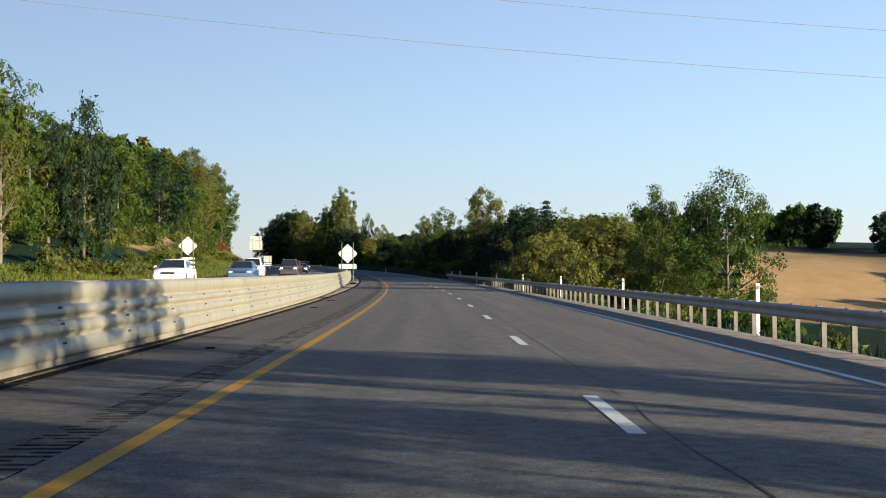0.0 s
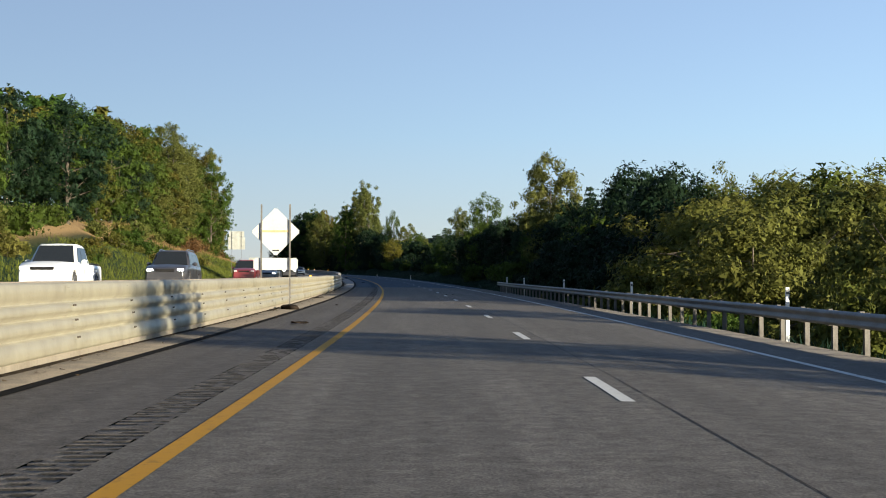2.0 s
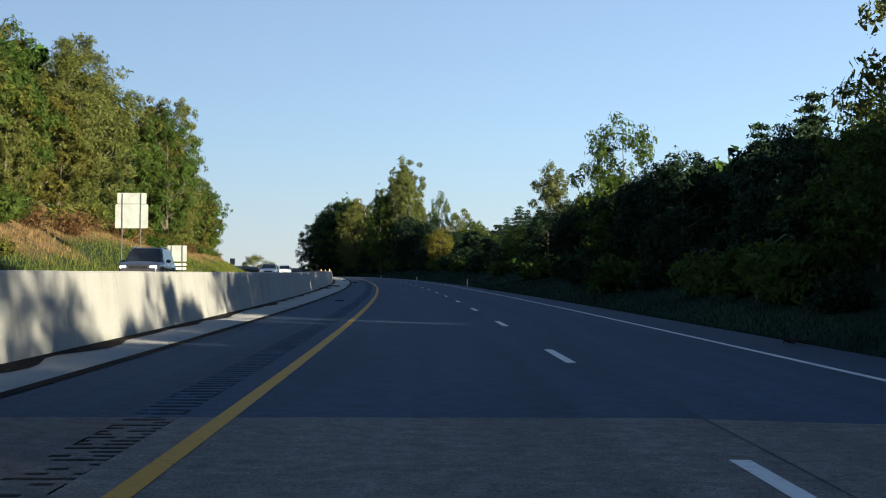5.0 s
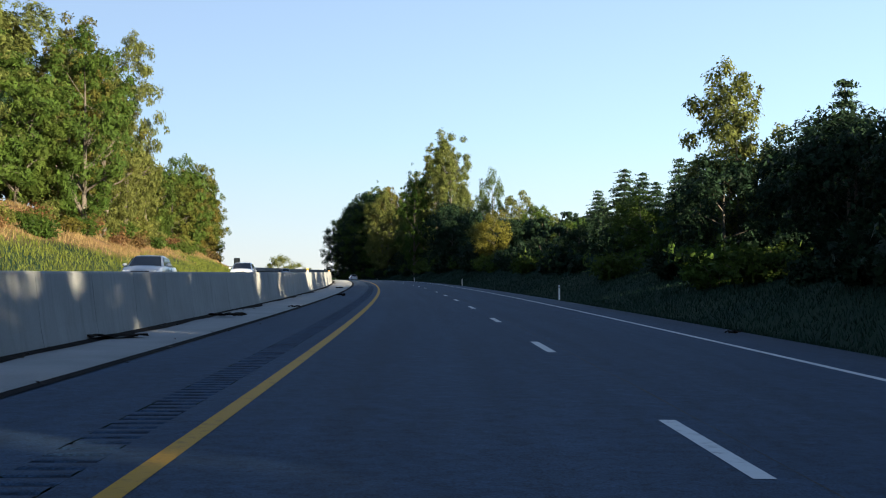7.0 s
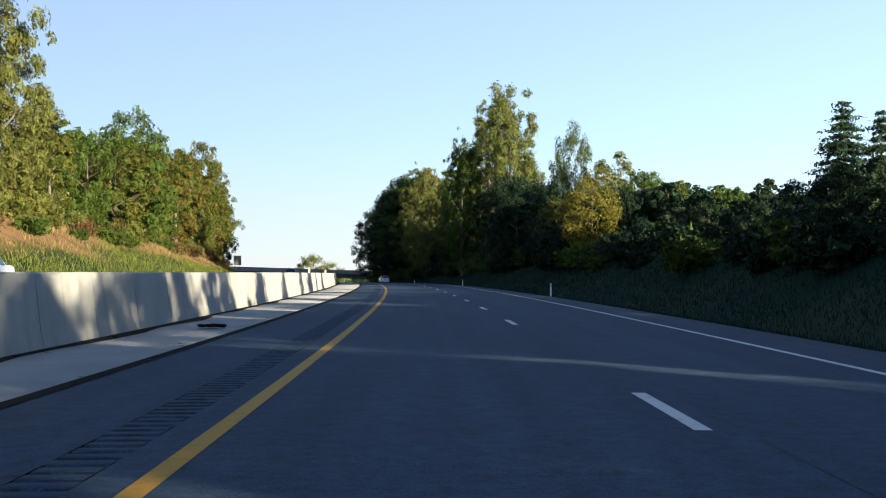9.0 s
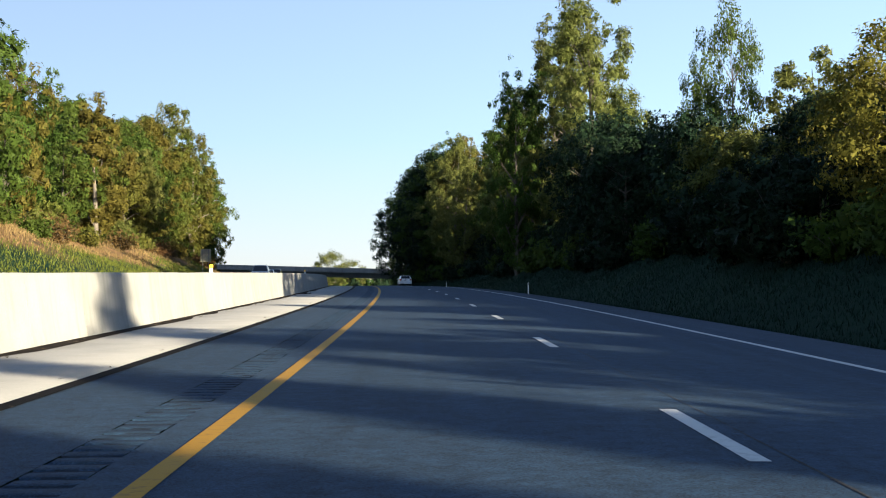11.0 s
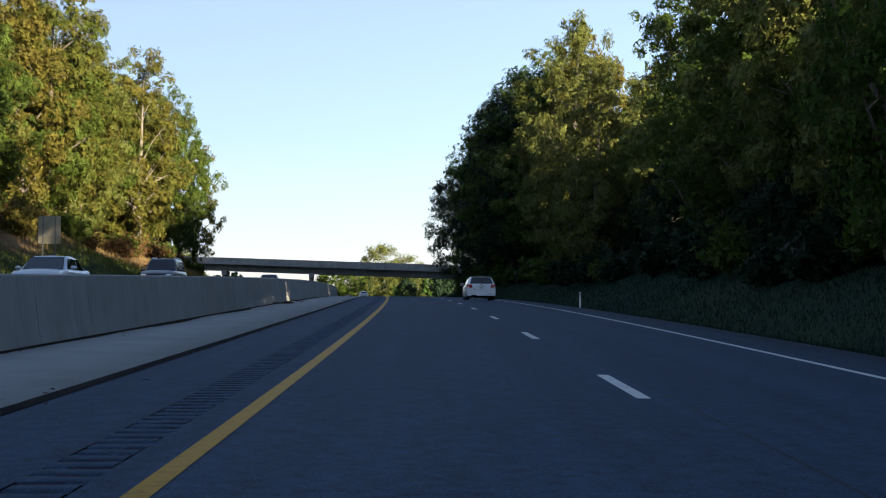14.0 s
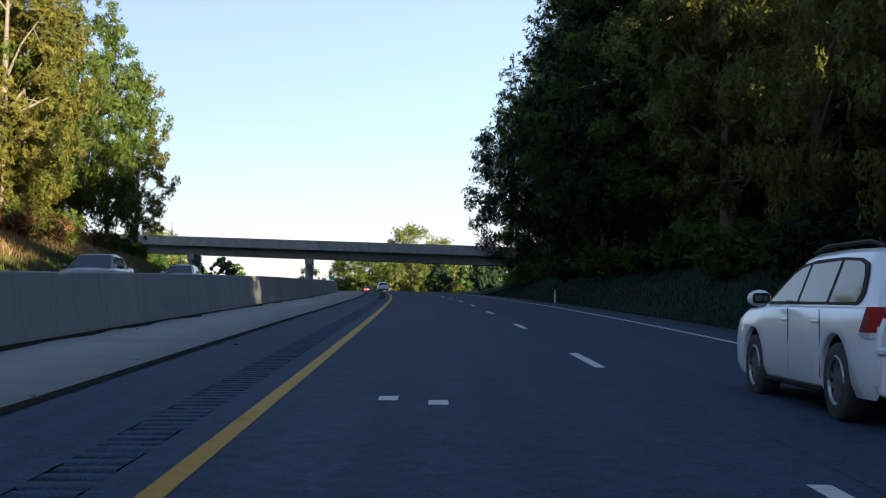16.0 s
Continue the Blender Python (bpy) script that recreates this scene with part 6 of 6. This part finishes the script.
        sec.append([(-wb, y, zb), (-w, y, max(zb + 0.001, z - 0.05)), (-w * 0.86, y, z), (0, y, z + 0.02 * min(t, 1)), (w * 0.86, y, z), (w, y, max(zb + 0.001, z - 0.05)), (wb, y, zb)])
    lp = [[cab.verts.new(p) for p in r] for r in sec]
    for a, b in zip(lp, lp[1:]):
        for k in range(6):
            cab.faces.new((a[k], a[k + 1], b[k + 1], b[k]))
    bmesh.ops.recalc_face_normals(cab, faces=cab.faces[:])
    for f in cab.faces:
        f.smooth = True
    cabin = part("cabin", cab, P_, car)
    ti, to = 0.10, 0.84
    # windscreen and rear window
    def across(y0, y1, t0, t1, inset):
        out = []
        for t, sg in ((t0, -1), (t0, 1), (t1, 1), (t1, -1)):
            x, y, z = rail(t, y0, y1, inset)
            out.append((sg * x, y, z))
        return out
    ws = [(x, y + 0.03, z + 0.012) for x, y, z in across(cff, cft, 0.04, 0.90, 0.09)]
    quad("windscreen", ws[::-1], CAR_GLASS, cabin, "dark windscreen")
    rw = [(x, y - 0.022, z + 0.008) for x, y, z in across(crf, crt, 0.16 if kind != "pickup" else 0.2, 0.88, 0.10)]
    quad("rear_window", rw, CAR_GLASS, cabin, "dark rear window")
    # side windows
    if kind == "wagon":
        estate_windows(cabin, quad, wb, wt, zb, zt)
    cuts = {"wagon": (-0.98, -0.04), "sedan": (-0.62, 0.28), "suv": (-1.55, -0.55, 0.42), "pickup": (0.28,), "van": (-1.6, -0.4, 0.9)}[kind]
    for sg in (-1, 1):
        def side(y, t):
            x = wb + (wt - wb) * t
            return (sg * (x + 0.014), y, zb + (zt - zb) * t - 0.012)
        def limit(t):
            return crf + (crt - crf) * t + 0.13, cff + (cft - cff) * t - 0.12
        edges = [None, *cuts, None]
        for i in range(len(edges) - 1):
            lo = [limit(t)[0] if edges[i] is None else edges[i] + 0.03 for t in (ti, to)]
            hi = [limit(t)[1] if edges[i + 1] is None else edges[i + 1] - 0.03 for t in (ti, to)]
            if hi[0] - lo[0] < 0.1 or (kind == "van" and i < 2) or kind == "wagon":
                continue
            if hi[1] - lo[1] < 0.04:
                hi[1] = lo[1] + 0.04
            pts = [side(lo[0], ti), side(hi[0], ti), side(hi[1], to), side(lo[1], to)]
            quad("side_window", pts if sg > 0 else pts[::-1], CAR_GLASS, cabin, "dark side window", 0.006)
        mir = bmesh.new()
        bmesh.ops.create_icosphere(mir, subdivisions=2, radius=1, matrix=Matrix.Translation((sg * (W / 2 + 0.09), cff - 0.42, belt + 0.06)) @ Matrix.Diagonal((0.12, 0.075, 0.085, 1)))
        mo = part("mirror", mir, P_, body, "wing mirror")
        part("mirror_glass", box((0.16, 0.012, 0.10), (sg * (W / 2 + 0.09), cff - 0.49, belt + 0.06), 0.02), CAR_GLASS, mo)
        for i, c in enumerate(cuts[-2:]):
            part("door_handle", box((0.03, 0.20, 0.035), (sg * (W / 2 * 0.975), c + 0.14 if i else c + 0.16, belt - 0.14), 0.012), P_, body, "door handle")
            part("door_seam", box((0.008, 0.006, belt - 0.36), (sg * (W / 2 * 0.995), c, (belt + 0.30) / 2), 0.002), TRIM_BLACK, body)
        part("side_sill", box((0.04, yf - ya - 2 * wr - 0.2, 0.06), (sg * (W / 2 * 0.95), (ya + yf) / 2, 0.235), 0.015), TRIM_BLACK, body)
        if kind in ("wagon", "suv"):
            rl = bmesh.new()
            y0, y1 = crt + 0.12, cft - 0.05
            pts = [(sg * wt * 0.90, y0 + (y1 - y0) * t, H + 0.005 + 0.055 * min(1, 6 * t, 6 * (1 - t))) for t in np.linspace(0, 1, 11)]
            rings = [[rl.verts.new((x + 0.018 * math.cos(k * math.pi / 4), y, z + 0.018 * math.sin(k * math.pi / 4))) for k in range(8)] for x, y, z in pts]
            for ra, rb in zip(rings, rings[1:]):
                for k in range(8):
                    rl.faces.new((ra[k], ra[k - 1], rb[k - 1], rb[k]))
            rl.faces.new(rings[0])
            rl.faces.new(rings[-1][::-1])
            part("roof_rail", rl, TRIM_BLACK if colour == "white" else CHROME, cabin, "dark roof rail")
        # lamps
        if kind == "wagon":
            estate_lamp(body, sg, W, half, belt)
        else:
            part("tail_lamp", box((0.26, 0.10, 0.20), (sg * (W / 2 * 0.93 - 0.13), -half + 0.07, belt - 0.11), 0.04, None, 3), LAMP_RED, body, "red tail lamp")
        head = box((0.28, 0.16, 0.12), (sg * (W / 2 * 0.86 - 0.15), half - 0.09, bon - 0.24), 0.045, None, 3)
        part("headlamp", head, LAMP_LIT if lights else LAMP_CLEAR, body, "lit headlamp" if lights else "clear headlamp")
        wheel(car, sg * (W / 2 - 0.115), ya, wr, sg)
        wheel(car, sg * (W / 2 - 0.115), yf, wr, sg)
    # tail
    part("rear_bumper", box((W * 0.93, 0.14, 0.37), (0, -half + 0.03, 0.435), 0.055, None, 3), P_, body, "rear bumper")
    if kind == "wagon":
        part("bumper_trim", box((0.36, 0.06, 0.08), (-0.45, -half - 0.025, 0.29), 0.03), TRIM_BLACK, body, "black cutout round the exhaust")
        for sg in (-1, 1):
            part("bumper_reflector", box((0.34, 0.012, 0.018), (sg * 0.56, -half - 0.040, 0.375), 0.004), LAMP_RED, body, "thin red reflector strip")
        for k, w in ((0, 0.13), (1, 0.09)):
            part("model_badge", box((w, 0.010, 0.016), (-0.44 + 0.02 * k, -half - 0.006, 0.665 - 0.032 * k), 0.003), CHROME, body, "small chrome lettering bar")
    else:
        part("bumper_trim", box((W * 0.80, 0.06, 0.07), (0, -half - 0.035, 0.33), 0.02), TRIM_BLACK, body, "black lower bumper trim")
    pl = part("number_plate", box((0.31, 0.014, 0.16), (0, -half - 0.012, belt - 0.20), 0.006), PLATE, body, "white number plate with dark bars")
    part("plate_frame", box((0.335, 0.010, 0.185), (0, -half - 0.008, belt - 0.20), 0.006), TRIM_BLACK, pl, "dark plate frame")
    for x in (-0.075, 0.02, 0.085):
        part("plate_bar", box((0.045 if x > 0 else 0.06, 0.006, 0.075), (x, -half - 0.021, belt - 0.205), 0.001), TRIM_BLACK, pl)
    em = bmesh.new()
    bmesh.ops.create_cone(em, cap_ends=True, segments=18, radius1=0.055, radius2=0.05, depth=0.02, matrix=Matrix.Translation((0, -half - 0.005, belt - 0.04)) @ Matrix.Rotation(math.pi / 2, 4, "X"))
    part("badge", em, CHROME, body, "round chrome badge")
    part("front_grille", box((W * 0.45, 0.06, 0.14), (0, half - 0.03, bon - 0.27), 0.02), TRIM_BLACK, body, "dark grille")
    part("lower_intake", box((W * 0.60, 0.06, 0.12), (0, half - 0.04, 0.36), 0.02), TRIM_BLACK, body, "dark lower intake")
    if kind == "pickup":
        part("load_bed_cover", box((W * 0.86, 2.0, 0.06), (0, -1.75, belt + 0.04), 0.02), TRIM_BLACK, body, "dark load bed cover")
    if kind == "wagon":
        # tailgate: seam round it, a handle strip over the plate, lip of the bumper, exhaust
        for sg in (-1, 1):
            part("tailgate_seam", box((0.010, 0.012, 0.36), (sg * W * 0.315, -half - 0.002, 0.75), 0.002), TRIM_BLACK, body)
        part("tailgate_seam", box((W * 0.63, 0.012, 0.010), (0, -half - 0.002, 0.575), 0.002), TRIM_BLACK, body)
        part("tailgate_strip", box((0.62, 0.02, 0.022), (0, -half - 0.006, belt - 0.085), 0.004), TRIM_BLACK, body, "dark strip over the plate")
        part("bumper_lip", box((W * 0.96, 0.10, 0.05), (0, -half - 0.01, 0.60), 0.022, None, 3), P_, body, "bumper lip")
        part("exhaust", tube((-0.45, -half - 0.065, 0.275), (-0.45, -half + 0.25, 0.275), 0.03, 0.03, 12), CHROME, body, "exhaust pipe")
        part("roof_spoiler", box((wt * 1.72, 0.20, 0.03), (0, crt - 0.02, H - 0.02), 0.012, None, 2), P_, cabin, "roof edge over the rear window")
        ant = part("antenna", tube((0, crt + 0.30, H + 0.03), (0, crt + 0.12, H + 0.13), 0.012, 0.005), TRIM_BLACK, cabin)
        part("wiper", box((0.40, 0.02, 0.02), (0.05, crf - 0.03, belt + 0.09), 0.005), TRIM_BLACK, cabin, "rear wiper")
    return car


build_car("wagon", "white", stand(574.05, 3.97, float(crown(3.95)), 0.6), "white estate car with roof rails and red tail lamps")
ONCOMING = (("sedan", "white", 75.5, -13.6, "white saloon in the oncoming lane", False), 
            ("pickup", "white", 122, -13.8, "white pickup truck in the oncoming lane", True),
            ("suv", "dark", 131, -11.0, "black sport utility car with lit headlamps", True), ("sedan", "blue", 92, -11.6, "blue-grey saloon in the oncoming lane", False),
            ("suv", "red", 177, -12.5, "dark red sport utility car in the oncoming lane", False), ("sedan", "grey", 194, -12.0, "dark grey saloon in the oncoming lane", True),
            ("suv", "dark", 236, -12.0, "dark van-like car with lit headlamps", True), ("sedan", "silver", 307, -12.0, "silver saloon in the oncoming lane", False),
            ("sedan", "white", 352, -12.4, "white saloon in the oncoming lane", False), ("suv", "grey", 528, -13.6, "grey sport utility car in the oncoming lane", False),
            ("sedan", "silver", 541, -13.6, "silver saloon in the oncoming lane", False), ("suv", "dark", 565, -13.8, "dark sport utility car in the oncoming lane", False),
            ("sedan", "dark", 610, -12.0, "dark saloon with lit headlamps", True), ("sedan", "silver", 638, -13.6, "silver saloon in the oncoming lane", False))
for kind, colour, s, l, label, lit in ONCOMING:
    build_car(kind, colour, stand(s, l, 0.50, 180), label, lit)
for colour, s, l, label in (("silver", 781, 0.3, "silver saloon far ahead in the inner lane"), ("red", 845, 0.0, "dark red saloon far ahead in the inner lane"), ("dark", 838, 3.7, "dark saloon far ahead in the outer lane")):
    build_car("sedan", colour, stand(s, l, float(crown(l))), label)
